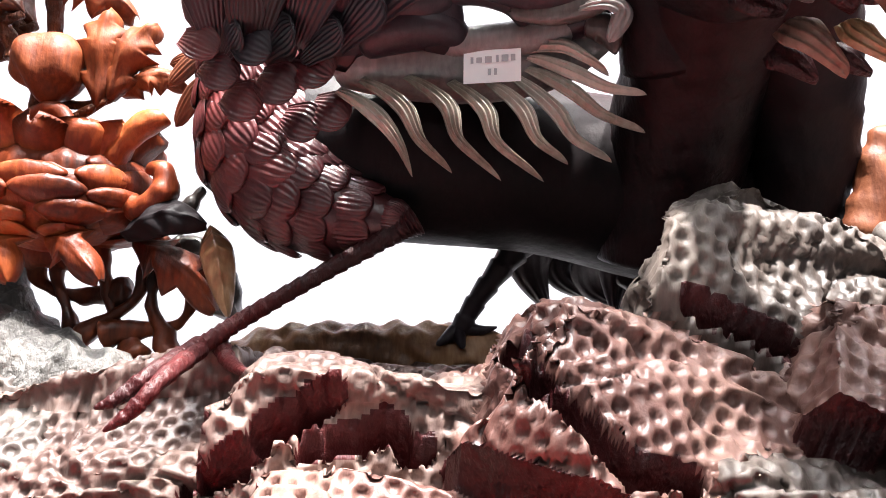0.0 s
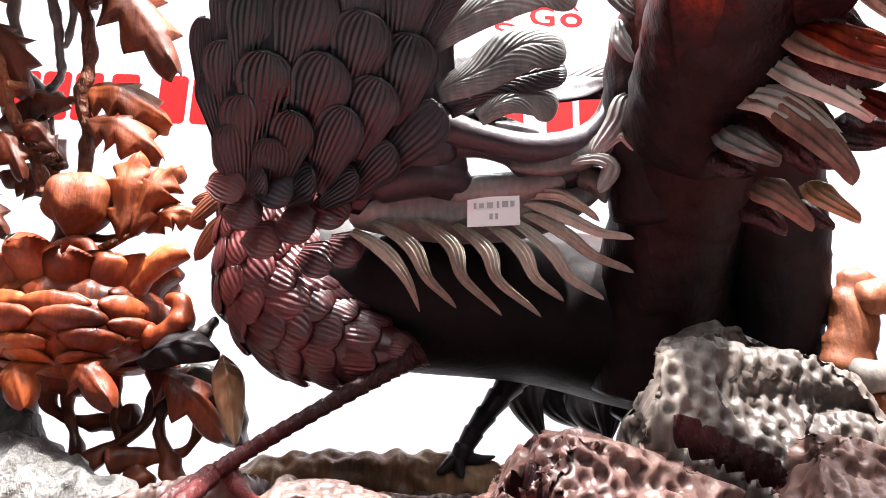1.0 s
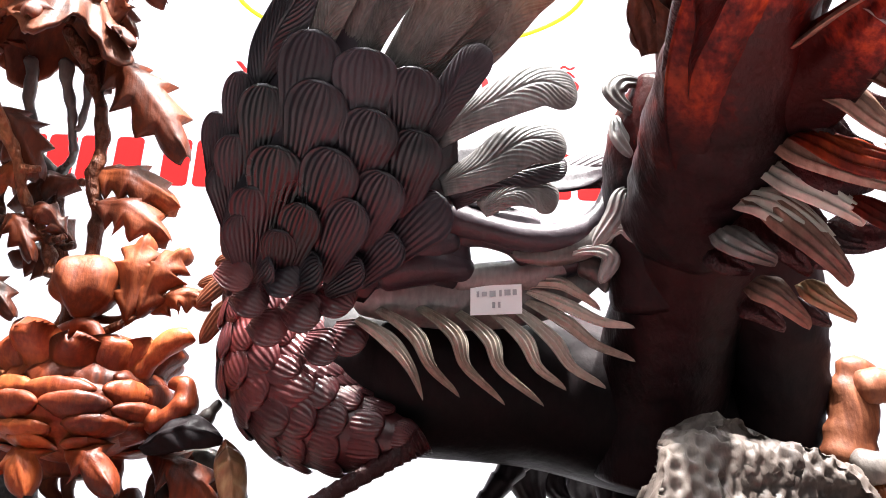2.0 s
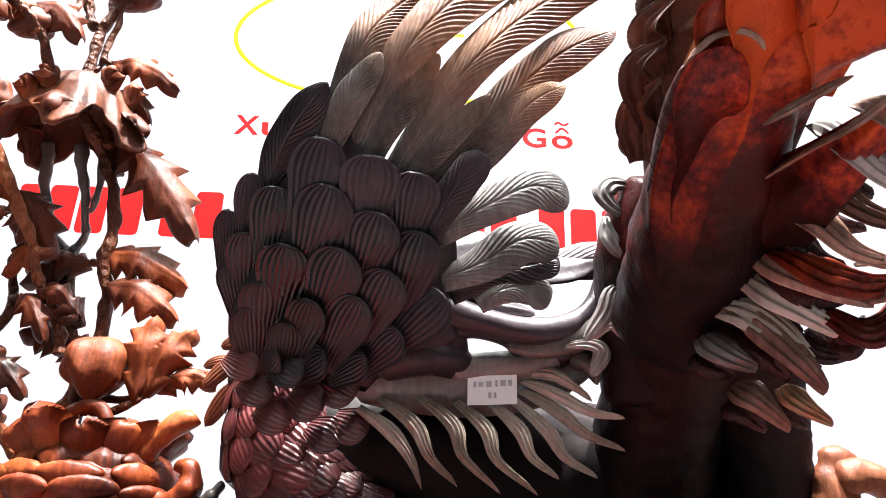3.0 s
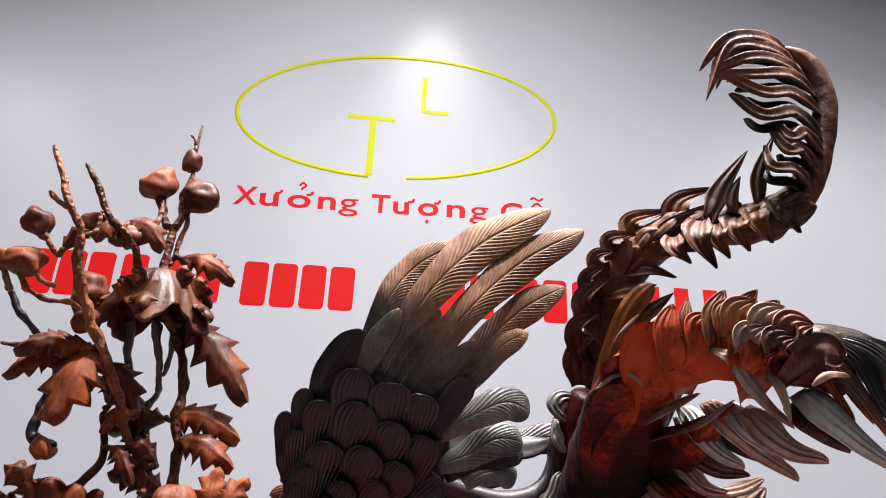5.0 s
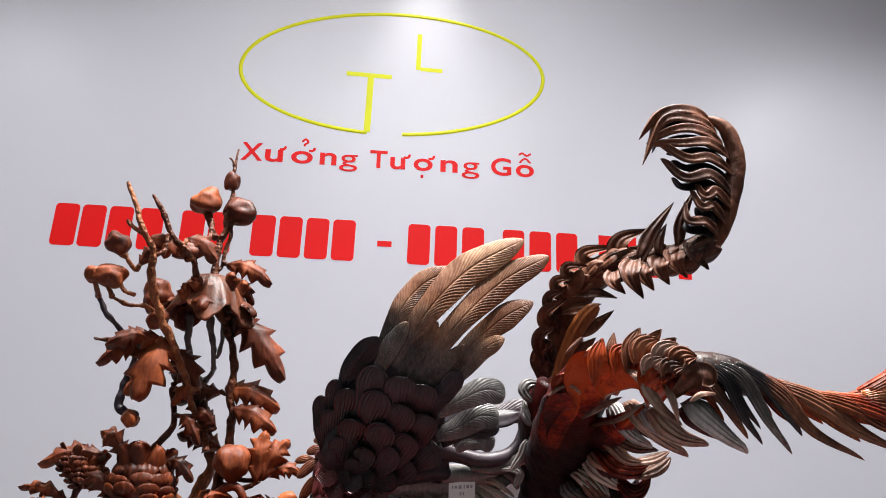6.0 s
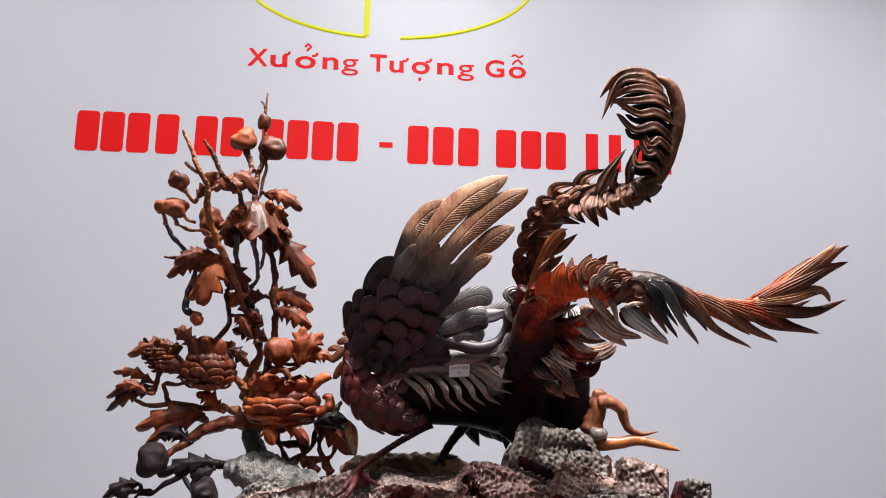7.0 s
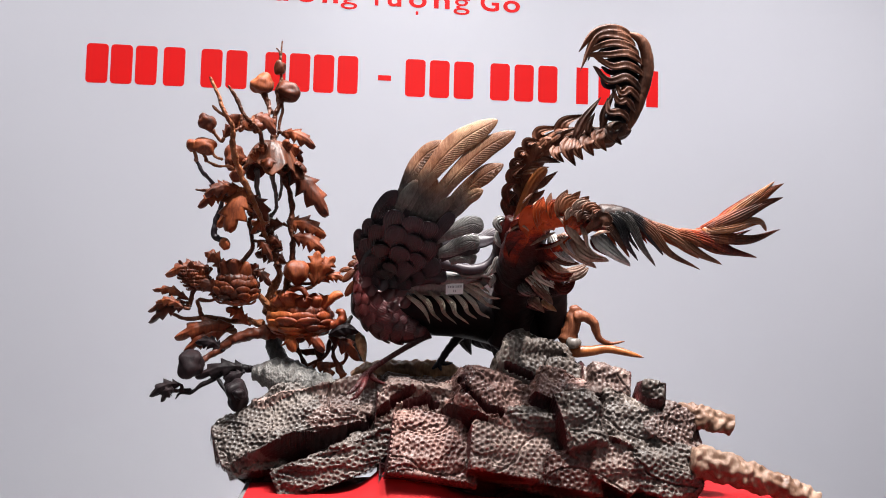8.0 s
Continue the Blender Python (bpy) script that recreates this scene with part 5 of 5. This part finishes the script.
# price label stuck on the flank
tag = holder("price_label", (0.065, 0.452, 1.447), "small white paper price label stuck on the bird's flank", "label")
quad = [(0.047, 0.450, 1.456), (0.082, 0.446, 1.458), (0.082, 0.444, 1.436), (0.047, 0.447, 1.434)]
c = Carving()
g = np.array([[quad[0], quad[1]], [quad[3], quad[2]]], float)
c.grid(g, PAPER)
c.grid(g + arr((0, 0.0006, 0)), PAPER, flip=True)
under(part("paper", c), tag)
q0, qx, qz = arr(quad[0]), arr(quad[1]) - arr(quad[0]), arr(quad[3]) - arr(quad[0])
for fx, fz, w, h in [(0.12, 0.22, 0.05, 0.2), (0.22, 0.24, 0.10, 0.16), (0.37, 0.22, 0.12, 0.2), (0.56, 0.2, 0.05, 0.22), (0.66, 0.2, 0.12, 0.2), (0.82, 0.2, 0.08, 0.2), (0.42, 0.6, 0.06, 0.2), (0.53, 0.6, 0.05, 0.2)]:
    c = Carving()
    p = q0 + qx * fx + qz * fz + arr((0, -0.0006, 0))
    c.grid(np.array([[p, p + qx * w], [p + qz * h, p + qx * w + qz * h]]), INK)
    under(part("ink_bar", c), tag)

# ---- carved flowering shrub ----
shrub = holder("carved_peony_shrub", (-0.255, 0.560, 1.250), "brown carved wooden peony shrub with buds, leaves and blooms", "carving")


STEMS = []


def join_stem(p, reach=0.075, r=0.0036, mat=BARK):
    """A short bent stalk from a bud or leaf to the nearest stem."""
    p = arr(p)
    cloud = np.vstack(STEMS)
    gap = np.linalg.norm((cloud - p) * arr((1, 0.6, 1)), axis=1) + 0.4 * np.clip(cloud[:, 2] - p[2], 0, 1)
    q = cloud[int(np.argmin(gap))]
    far = np.linalg.norm(q - p)
    if 0.004 < far < reach:
        c = Carving()
        tube(c, [p, (p + q) / 2 + arr((0.003, -0.004, -0.12 * far)), q], [r * 1.1, r * 0.9, r * 1.4], mat, n=12, m=22, rough=0.3, seed=p[0] * 40)
        under(part("stalk", c), shrub)


def branch(points, radii, mat=BARK, rough=0.38, name="branch"):
    c = Carving()
    line = curve_points(points, 5 * len(points))
    ends = np.sin(np.linspace(0, np.pi, len(line))) ** 0.5
    seed = points[0][0] * 50 + points[-1][2] * 31
    for k in (0, 2):
        line[:, k] += noisy(line, 26.0, 0.0075, seed + 9 * k) * ends
    if name == "branch":
        STEMS.append(curve_points(line, 40))
    thick = curve_points(arr(radii)[:, None], len(line))[:, 0] * (0.78 if name == "branch" else 1.0)
    tube(c, line, thick * (1 + (0.09 if name == "branch" else 0.0) * np.sin(np.arange(len(line)) * 1.9 + seed)), mat, n=14, m=max(24, 4 * len(line)), rough=rough, seed=seed)
    return under(part(name, c), shrub)


def leaf(base, tip, width, mat=SHRUB, hint=(0.15, -1, 0.4), sag=0.010, name="leaf", cup=-0.35, teeth=4):
    c = Carving()
    p, q = arr(base), arr(tip)
    mid = (p + q) / 2 + arr((0, -0.006, sag))
    blade(c, [p, mid, q], width * 1.15, hint, mat, crown=0.14, cup=cup, lines=1.6, depth=0.0011, mode="barb", shape="leaf", nu=60, nv=19, teeth=teeth, thick=1.0)
    return under(part(name, c), shrub)


def bud(centre, radii, axis=(0, 0, 1), mat=SHRUB, folds=5, name="bud"):
    c = Carving()
    ball(c, centre, radii, mat, axis, n=40, m=26, rough=0.36, folds=folds, seed=centre[0] * 40)
    return under(part(name, c), shrub)


def bloom(centre, radius, height, petals, mat=SHRUB, spread=0.5, rows=5, lean=(0, 0, 1), seed=1, tall=1.0):
    """A peony: cup of small overlapping petal ridges, a ring of thick upright petals, a skirt below."""
    ax = unit(arr(lean))
    s1 = unit(np.cross(ax, arr((0.01, -1, 0))))
    s2 = np.cross(s1, ax)
    o = arr(centre)
    rn = random.Random(seed)
    c = Carving()
    T, A = np.meshgrid(np.linspace(0.12, np.pi * 0.80, 40), np.linspace(0, 2 * np.pi, 60, endpoint=False), indexing="ij")
    p = o - ax * (np.cos(T) * height * 0.52)[..., None] + (np.sin(T) * radius * 0.94)[..., None] * (np.cos(A)[..., None] * s1 + np.sin(A)[..., None] * s2)
    p = p + (p - o) * noisy(p, 40.0, 0.10, seed * 3.0)[..., None]
    c.grid(p, mat, wrap=True)
    for row in range(rows):
        th = 0.45 + 1.75 * row / max(rows - 1, 1)
        count = max(6, int(round(11 * math.sin(th))))
        for k in range(count):
            a = 2 * math.pi * (k + 0.5 * (row % 2) + rn.uniform(-0.22, 0.22)) / count
            d = math.cos(a) * s1 + math.sin(a) * s2

            def skin(t, lift):
                return o - ax * math.cos(t) * height * 0.52 + d * math.sin(t) * radius * 0.94 + (d * math.sin(t) - ax * math.cos(t)) * lift
            tall_by = rn.uniform(0.42, 0.62)
            blade(c, [skin(th - 0.12, -0.004), skin(th + tall_by * 0.5, 0.0045), skin(th + tall_by, 0.004 + 0.07 * radius)], 2 * math.pi * radius * math.sin(th) / count * rn.uniform(1.05, 1.35), d * math.sin(th) - ax * math.cos(th), mat, crown=0.10, cup=-0.15, lines=2.5, depth=0.0006, nu=16, nv=17, shape="round", thick=0.8)
    flower = under(part("bloom", c), shrub)
    for k in range(petals):
        a = 2 * math.pi * (k + rn.uniform(-0.2, 0.2)) / petals
        d = math.cos(a) * s1 + math.sin(a) * s2
        c = Carving()
        L = height * rn.uniform(0.55, 0.95) * tall
        base = o + d * radius * 0.72 + ax * height * 0.18
        mid = base + d * radius * 0.28 * spread + ax * L * 0.55
        tip = mid + d * radius * spread * rn.uniform(0.1, 0.7) + ax * L * 0.45
        blade(c, [base, mid, tip], radius * rn.uniform(0.6, 0.95), -d, mat, crown=0.08, cup=0.5, lines=3, depth=0.0008, nu=22, nv=21, shape=("round", "leaf")[k % 2], thick=1.6, curl=rn.uniform(-0.2, 0.1))
        q = part("petal", c)
        q.parent = flower
    return flower


def bell(top, radius, height, seed=1):
    """A nodding bloom: a lobed bell that hangs from its stem, hollow below."""
    o = arr(top)
    u, a = np.meshgrid(np.linspace(0, 1, 30), np.linspace(0, 2 * np.pi, 96, endpoint=False), indexing="ij")
    lobes = 1 + u ** 2 * (0.13 * np.sin(a * 5 + seed) + 0.05 * np.sin(a * 13 + 2))
    r = radius * (0.10 + 0.90 * u ** 0.55) * lobes
    z = -height * (u ** 1.5) - u ** 3 * height * 0.22 * np.sin(a * 5 + seed + 1) + 0.0016 * np.cos(a * 24) * u
    c = Carving()
    outer = o + np.stack([r * np.cos(a), r * np.sin(a) * 0.8, z], -1)
    inner = o + np.stack([r * np.cos(a) * 0.9, r * np.sin(a) * 0.72, z - 0.008 * (1 - u)], -1)
    # lighter wood outside: the dome's top light is put into its colour
    c.grid(outer, BROWN, wrap=True, flip=True)
    c.grid(inner, SHRUB, wrap=True)
    c.grid(np.stack([outer[-1], inner[-1]]), SHRUB, wrap=True, flip=True)
    flower = under(part("bloom", c), shrub)
    rn = random.Random(seed)
    for k in range(5):
        q = 2 * math.pi * (k + rn.uniform(-0.25, 0.25)) / 5
        d = arr((math.cos(q), 0.8 * math.sin(q), 0))
        c = Carving()
        base = o + d * radius * 0.75 - UP * height * 0.66
        tip = o + d * radius * rn.uniform(1.10, 1.25) - UP * height * rn.uniform(0.9, 1.1)
        blade(c, [base, (base + tip) / 2 + UP * 0.006, tip], radius * rn.uniform(0.5, 0.75), d * 0.6 + UP, SHRUB, crown=0.14, cup=-0.3, lines=2, depth=0.0008, nu=26, nv=17, shape="leaf", teeth=3, thick=1.2)
        part("petal", c).parent = flower
    return flower


# stems
branch([(-0.311, 0.535, 1.709), (-0.286, 0.555, 1.668), (-0.274, 0.560, 1.622), (-0.273, 0.565, 1.576), (-0.270, 0.575, 1.528), (-0.270, 0.580, 1.488), (-0.274, 0.580, 1.487), (-0.280, 0.580, 1.415)], [.008, .008, .0075, .008, .008, .009, .010, .010])
branch([(-0.323, 0.600, 1.590), (-0.315, 0.600, 1.541), (-0.306, 0.600, 1.506), (-0.305, 0.610, 1.505), (-0.297, 0.620, 1.467), (-0.314, 0.630, 1.432), (-0.325, 0.630, 1.376)], [.008, .008, .007, .009, .009, .012, .014])
branch([(-0.323, 0.600, 1.588), (-0.337, 0.590, 1.607), (-0.343, 0.575, 1.635), (-0.350, 0.558, 1.690)], [.007, .006, .006, .008], GREY)
branch([(-0.323, 0.600, 1.588), (-0.310, 0.590, 1.606), (-0.308, 0.575, 1.631), (-0.318, 0.558, 1.690)], [.007, .005, .005, .008], GREY)
branch([(-0.309, 0.575, 1.629), (-0.296, 0.575, 1.634), (-0.296, 0.560, 1.680)], [.004, .004, .006], GREY)
branch([(-0.423, 0.412, 1.840), (-0.407, 0.415, 1.808), (-0.393, 0.420, 1.772), (-0.381, 0.435, 1.743), (-0.379, 0.450, 1.709), (-0.369, 0.480, 1.674), (-0.360, 0.510, 1.637), (-0.337, 0.540, 1.593), (-0.324, 0.560, 1.551), (-0.307, 0.575, 1.519), (-0.301, 0.580, 1.486)], [.003, .005, .0055, .006, .007, .008, .008, .007, .006, .007, .008])
branch([(-0.392, 0.430, 1.830), (-0.375, 0.440, 1.804), (-0.357, 0.450, 1.777), (-0.340, 0.470, 1.756), (-0.332, 0.490, 1.727), (-0.320, 0.515, 1.706)], [.003, .005, .005, .006, .006, .008])
branch([(-0.302, 0.535, 1.960), (-0.304, 0.533, 1.912), (-0.303, 0.530, 1.862), (-0.309, 0.530, 1.807), (-0.314, 0.530, 1.755), (-0.308, 0.530, 1.707)], [.0015, .004, .005, .006, .007, .008])
branch([(-0.315, 0.533, 1.941), (-0.305, 0.533, 1.925)], [.002, .004])
branch([(-0.303, 0.530, 1.870), (-0.297, 0.530, 1.808), (-0.302, 0.530, 1.767), (-0.309, 0.530, 1.749)], [.004, .004, .004, .004])
branch([(-0.380, 0.437, 1.741), (-0.362, 0.440, 1.754), (-0.364, 0.440, 1.777)], [.004, .004, .003])
branch([(-0.416, 0.420, 1.786), (-0.402, 0.420, 1.771), (-0.389, 0.422, 1.764)], [.003, .004, .004])
branch([(-0.322, 0.500, 1.824), (-0.317, 0.490, 1.791), (-0.339, 0.472, 1.758)], [.003, .004, .005])
branch([(-0.453, 0.470, 1.685), (-0.438, 0.480, 1.659), (-0.415, 0.500, 1.634), (-0.394, 0.510, 1.625)], [.005, .005, .005, .006], EBONY)
branch([(-0.415, 0.440, 1.740), (-0.406, 0.445, 1.727), (-0.403, 0.450, 1.723)], [.004, .004, .004])
branch([(-0.422, 0.440, 1.707), (-0.416, 0.445, 1.690), (-0.399, 0.455, 1.687)], [.005, .004, .004])
branch([(-0.432, 0.460, 1.684), (-0.417, 0.470, 1.672), (-0.392, 0.480, 1.676), (-0.378, 0.500, 1.670)], [.003, .004, .004, .005])
branch([(-0.458, 0.490, 1.631), (-0.415, 0.500, 1.628), (-0.368, 0.520, 1.639)], [.003, .005, .006])
branch([(-0.363, 0.580, 1.581), (-0.355, 0.580, 1.533), (-0.369, 0.570, 1.484), (-0.339, 0.580, 1.425), (-0.298, 0.600, 1.378)], [.006, .006, .007, .008, .01])
branch([(-0.399, 0.560, 1.530), (-0.428, 0.560, 1.547), (-0.424, 0.560, 1.588), (-0.411, 0.540, 1.622)], [.008, .008, .007, .006], EBONY)
branch([(-0.473, 0.560, 1.393), (-0.463, 0.560, 1.434), (-0.448, 0.560, 1.469)], [.006, .006, .005])
branch([(-0.512, 0.560, 1.384), (-0.468, 0.570, 1.369), (-0.401, 0.580, 1.370), (-0.320, 0.590, 1.360)], [.004, .006, .008, .011])
branch([(-0.457, 0.560, 1.411), (-0.452, 0.570, 1.381), (-0.430, 0.580, 1.364), (-0.377, 0.580, 1.341)], [.005, .006, .007, .009])
branch([(-0.230, 0.580, 1.338), (-0.317, 0.570, 1.343), (-0.373, 0.560, 1.333), (-0.411, 0.550, 1.307), (-0.443, 0.530, 1.280)], [.020, .017, .014, .010, .006], SHRUB)
branch([(-0.302, 0.560, 1.267), (-0.358, 0.550, 1.268), (-0.401, 0.540, 1.262), (-0.454, 0.530, 1.229), (-0.478, 0.530, 1.223), (-0.484, 0.520, 1.210)], [.012, .010, .008, .005, .004, .001], BELLY)
branch([(-0.454, 0.530, 1.229), (-0.498, 0.530, 1.228), (-0.525, 0.530, 1.217)], [.004, .005, .004], BELLY)
branch([(-0.309, 0.600, 1.341), (-0.282, 0.590, 1.282), (-0.244, 0.570, 1.249)], [.02, .024, .03], DRIFT, rough=0.25)
branch([(-0.164, 0.570, 1.346), (-0.134, 0.565, 1.335), (-0.121, 0.560, 1.288)], [.010, .011, .016], GREY)
branch([(-0.182, 0.550, 1.361), (-0.153, 0.550, 1.365), (-0.136, 0.550, 1.383)], [.008, .009, .004], GREY)
for pts in [[(-0.248, 0.580, 1.350), (-0.248, 0.575, 1.302), (-0.226, 0.560, 1.257)], [(-0.218, 0.570, 1.345), (-0.207, 0.565, 1.298), (-0.178, 0.550, 1.255)], [(-0.170, 0.570, 1.352), (-0.192, 0.565, 1.298), (-0.231, 0.550, 1.264)], [(-0.277, 0.580, 1.343), (-0.252, 0.580, 1.305), (-0.193, 0.570, 1.309)], [(-0.158, 0.570, 1.346), (-0.172, 0.560, 1.299), (-0.149, 0.550, 1.255)], [(-0.134, 0.570, 1.334), (-0.162, 0.560, 1.287), (-0.208, 0.550, 1.276)]]:
    branch(pts, [.012, .005, .014], SHRUB, rough=0.5)
branch([(-0.340, 0.550, 1.262), (-0.285, 0.540, 1.256), (-0.225, 0.525, 1.240), (-0.150, 0.515, 1.226)], [.014, .034, .036, .02], DRIFT, rough=0.28, name="trunk")

branch([(-0.338, 0.530, 1.850), (-0.326, 0.530, 1.825), (-0.316, 0.530, 1.800)], [.009, .006, .007])
branch([(-0.290, 0.530, 1.840), (-0.300, 0.530, 1.818), (-0.312, 0.530, 1.795)], [.009, .005, .006])

# buds
for centre, radii, axis in [
    ((-0.305, 0.531, 1.898), (.012, .011, .017), (0.15, 0, 1)), ((-0.340, 0.530, 1.861), (.022, .020, .022), (0.5, 0, -0.7)), ((-0.287, 0.530, 1.848), (.019, .019, .027), (1, 0, -0.15)),
    ((-0.429, 0.440, 1.755), (.015, .015, .019), (0.6, 0, -0.8)), ((-0.435, 0.440, 1.711), (.016, .016, .024), (1, 0, -0.1)), ((-0.453, 0.440, 1.710), (.012, .013, .013), (1, 0, -0.1)),
    ((-0.346, 0.480, 1.764), (.014, .014, .022), (1, 0, 0.1)), ((-0.376, 0.460, 1.766), (.012, .012, .02), (1, 0, -0.2)),
    ((-0.400, 0.520, 1.525), (.010, .010, .013), (0, 0, 1)), ((-0.356, 0.580, 1.607), (.014, .014, .016), (0, 0, 1)), ((-0.457, 0.520, 1.281), (.026, .024, .027), (0, 0, 1)),
    ((-0.256, 0.550, 1.471), (.026, .024, .026), (0.2, 0, 1)), ((-0.360, 0.500, 1.223), (.030, .030, .022), (1, -0.2, 0.1)), ((-0.351, 0.465, 1.230), (.011, .010, .011), (0, -1, 0.2)),
    ((-0.388, 0.520, 1.702), (.022, .02, .026), (0.2, 0, 1)), ((-0.378, 0.500, 1.665), (.014, .012, .015), (0.2, 0, 1)),
]:
    bud(centre, radii, axis, SHRUB if centre[2] > 1.35 else BELLY)
    join_stem(arr(centre) - arr((0, 0, radii[2] * 0.6)), mat=BARK if centre[2] > 1.35 else BELLY)
# leaves: root, tip, width
LEAVES_TOP = [
    ((-0.279, 0.555, 1.693), (-0.194, 0.555, 1.594), .062), ((-0.298, 0.535, 1.763), (-0.225, 0.530, 1.735), .040), ((-0.347, 0.470, 1.766), (-0.373, 0.450, 1.746), .038),
    ((-0.348, 0.480, 1.782), (-0.301, 0.480, 1.751), .044), ((-0.284, 0.540, 1.735), (-0.250, 0.540, 1.703), .030), ((-0.364, 0.520, 1.640), (-0.393, 0.500, 1.549), .070),
    ((-0.361, 0.550, 1.631), (-0.317, 0.560, 1.569), .050), ((-0.377, 0.510, 1.635), (-0.437, 0.480, 1.620), .040),
]
LEAVES_MID = [
    ((-0.281, 0.570, 1.580), (-0.198, 0.570, 1.552), .052), ((-0.269, 0.565, 1.549), (-0.199, 0.560, 1.518), .048), ((-0.292, 0.580, 1.576), (-0.360, 0.600, 1.557), .040), ((-0.295, 0.600, 1.524), (-0.367, 0.610, 1.584), .034),
    ((-0.220, 0.550, 1.444), (-0.213, 0.550, 1.519), .044), ((-0.212, 0.550, 1.449), (-0.178, 0.550, 1.508), .040), ((-0.207, 0.560, 1.456), (-0.154, 0.550, 1.461), .030), ((-0.283, 0.600, 1.493), (-0.350, 0.600, 1.511), .045),
]
LEAVES_LOW = [
    ((-0.387, 0.570, 1.359), (-0.498, 0.550, 1.331), .050), ((-0.398, 0.565, 1.347), (-0.478, 0.550, 1.304), .040), ((-0.437, 0.560, 1.476), (-0.522, 0.550, 1.459), .040), ((-0.441, 0.560, 1.458), (-0.499, 0.560, 1.480), .030),
    ((-0.347, 0.550, 1.274), (-0.449, 0.530, 1.254), .040), ((-0.356, 0.540, 1.263), (-0.393, 0.530, 1.229), .035), ((-0.479, 0.560, 1.398), (-0.553, 0.560, 1.360), .030), ((-0.480, 0.565, 1.404), (-0.555, 0.560, 1.383), .026),
    ((-0.474, 0.560, 1.410), (-0.550, 0.570, 1.428), .024), ((-0.482, 0.550, 1.393), (-0.538, 0.550, 1.403), .024), ((-0.476, 0.530, 1.240), (-0.534, 0.520, 1.216), .030), ((-0.485, 0.520, 1.230), (-0.511, 0.520, 1.205), .025),
]
LEAVES_FILL = [
    ((-0.391, 0.520, 1.626), (-0.455, 0.510, 1.598), .036), ((-0.373, 0.510, 1.641), (-0.434, 0.500, 1.623), .030), ((-0.369, 0.550, 1.611), (-0.423, 0.550, 1.561), .044), ((-0.342, 0.570, 1.538), (-0.308, 0.560, 1.495), .032),
    ((-0.319, 0.560, 1.578), (-0.354, 0.555, 1.550), .030), ((-0.406, 0.550, 1.476), (-0.445, 0.550, 1.507), .036), ((-0.409, 0.550, 1.418), (-0.461, 0.550, 1.448), .036), ((-0.353, 0.570, 1.360), (-0.399, 0.560, 1.394), .036),
    ((-0.399, 0.550, 1.308), (-0.455, 0.545, 1.323), .034), ((-0.289, 0.570, 1.522), (-0.324, 0.560, 1.538), .030), ((-0.349, 0.550, 1.472), (-0.307, 0.550, 1.444), .032), ((-0.399, 0.445, 1.728), (-0.374, 0.450, 1.751), .026),
]
for base, tip, w in LEAVES_TOP + LEAVES_MID + LEAVES_LOW + LEAVES_FILL:
    leaf(base, tip, w, SHRUB if base[2] > 1.32 else BELLY)
    join_stem(base, mat=BARK if base[2] > 1.32 else BELLY)
# blooms
bloom((-0.244, 0.560, 1.373), .068, .070, 13, EMBER, seed=3, spread=0.4, tall=0.6, rows=6)
# thick finger-like petals and drooping leaves of the lowest bloom
for pts, rad, mat in [([(-0.205, 0.535, 1.395), (-0.184, 0.528, 1.417), (-0.172, 0.526, 1.428), (-0.160, 0.528, 1.431)], [.010, .009, .009, .006], EMBER), ([(-0.195, 0.535, 1.372), (-0.173, 0.528, 1.364), (-0.160, 0.526, 1.377), (-0.161, 0.527, 1.392), (-0.172, 0.528, 1.394)], [.010, .009, .010, .008, .004], EMBER), ([(-0.280, 0.550, 1.410), (-0.265, 0.548, 1.430), (-0.248, 0.546, 1.436), (-0.236, 0.546, 1.424), (-0.232, 0.548, 1.405)], [.008, .007, .006, .006, .006], EMBER)]:
    branch(pts, rad, mat, rough=0.25, name="petal")
leaf((-0.185, 0.525, 1.345), (-0.124, 0.515, 1.353), .026, BELLY, teeth=0)
leaf((-0.185, 0.545, 1.342), (-0.119, 0.530, 1.294), .040, EMBER, teeth=3)
leaf((-0.235, 0.520, 1.340), (-0.190, 0.505, 1.312), .036, EMBER, teeth=2)
leaf((-0.270, 0.520, 1.340), (-0.250, 0.505, 1.310), .040, EMBER, teeth=2)
bloom((-0.380, 0.560, 1.434), .046, .070, 8, SHRUB, seed=5, spread=0.3, rows=6, tall=0.7)
bloom((-0.460, 0.570, 1.446), .026, .034, 6, SHRUB, seed=6)
bell((-0.315, 0.533, 1.744), .060, .066, seed=8)
for a, tip in (((-0.339, 0.500, 1.691), (-0.349, 0.490, 1.711)), ((-0.327, 0.500, 1.706), (-0.332, 0.490, 1.720)), ((-0.283, 0.515, 1.716), (-0.277, 0.510, 1.738)), ((-0.270, 0.530, 1.710), (-0.259, 0.530, 1.732))):
    leaf(a, tip, .020, SHRUB, teeth=0, name="petal")
leaf((-0.126, 0.530, 1.354), (-0.108, 0.520, 1.290), .020, SAND, teeth=0)
bloom((-0.476, 0.560, 1.460), .020, .03, 5, SHRUB, seed=11)
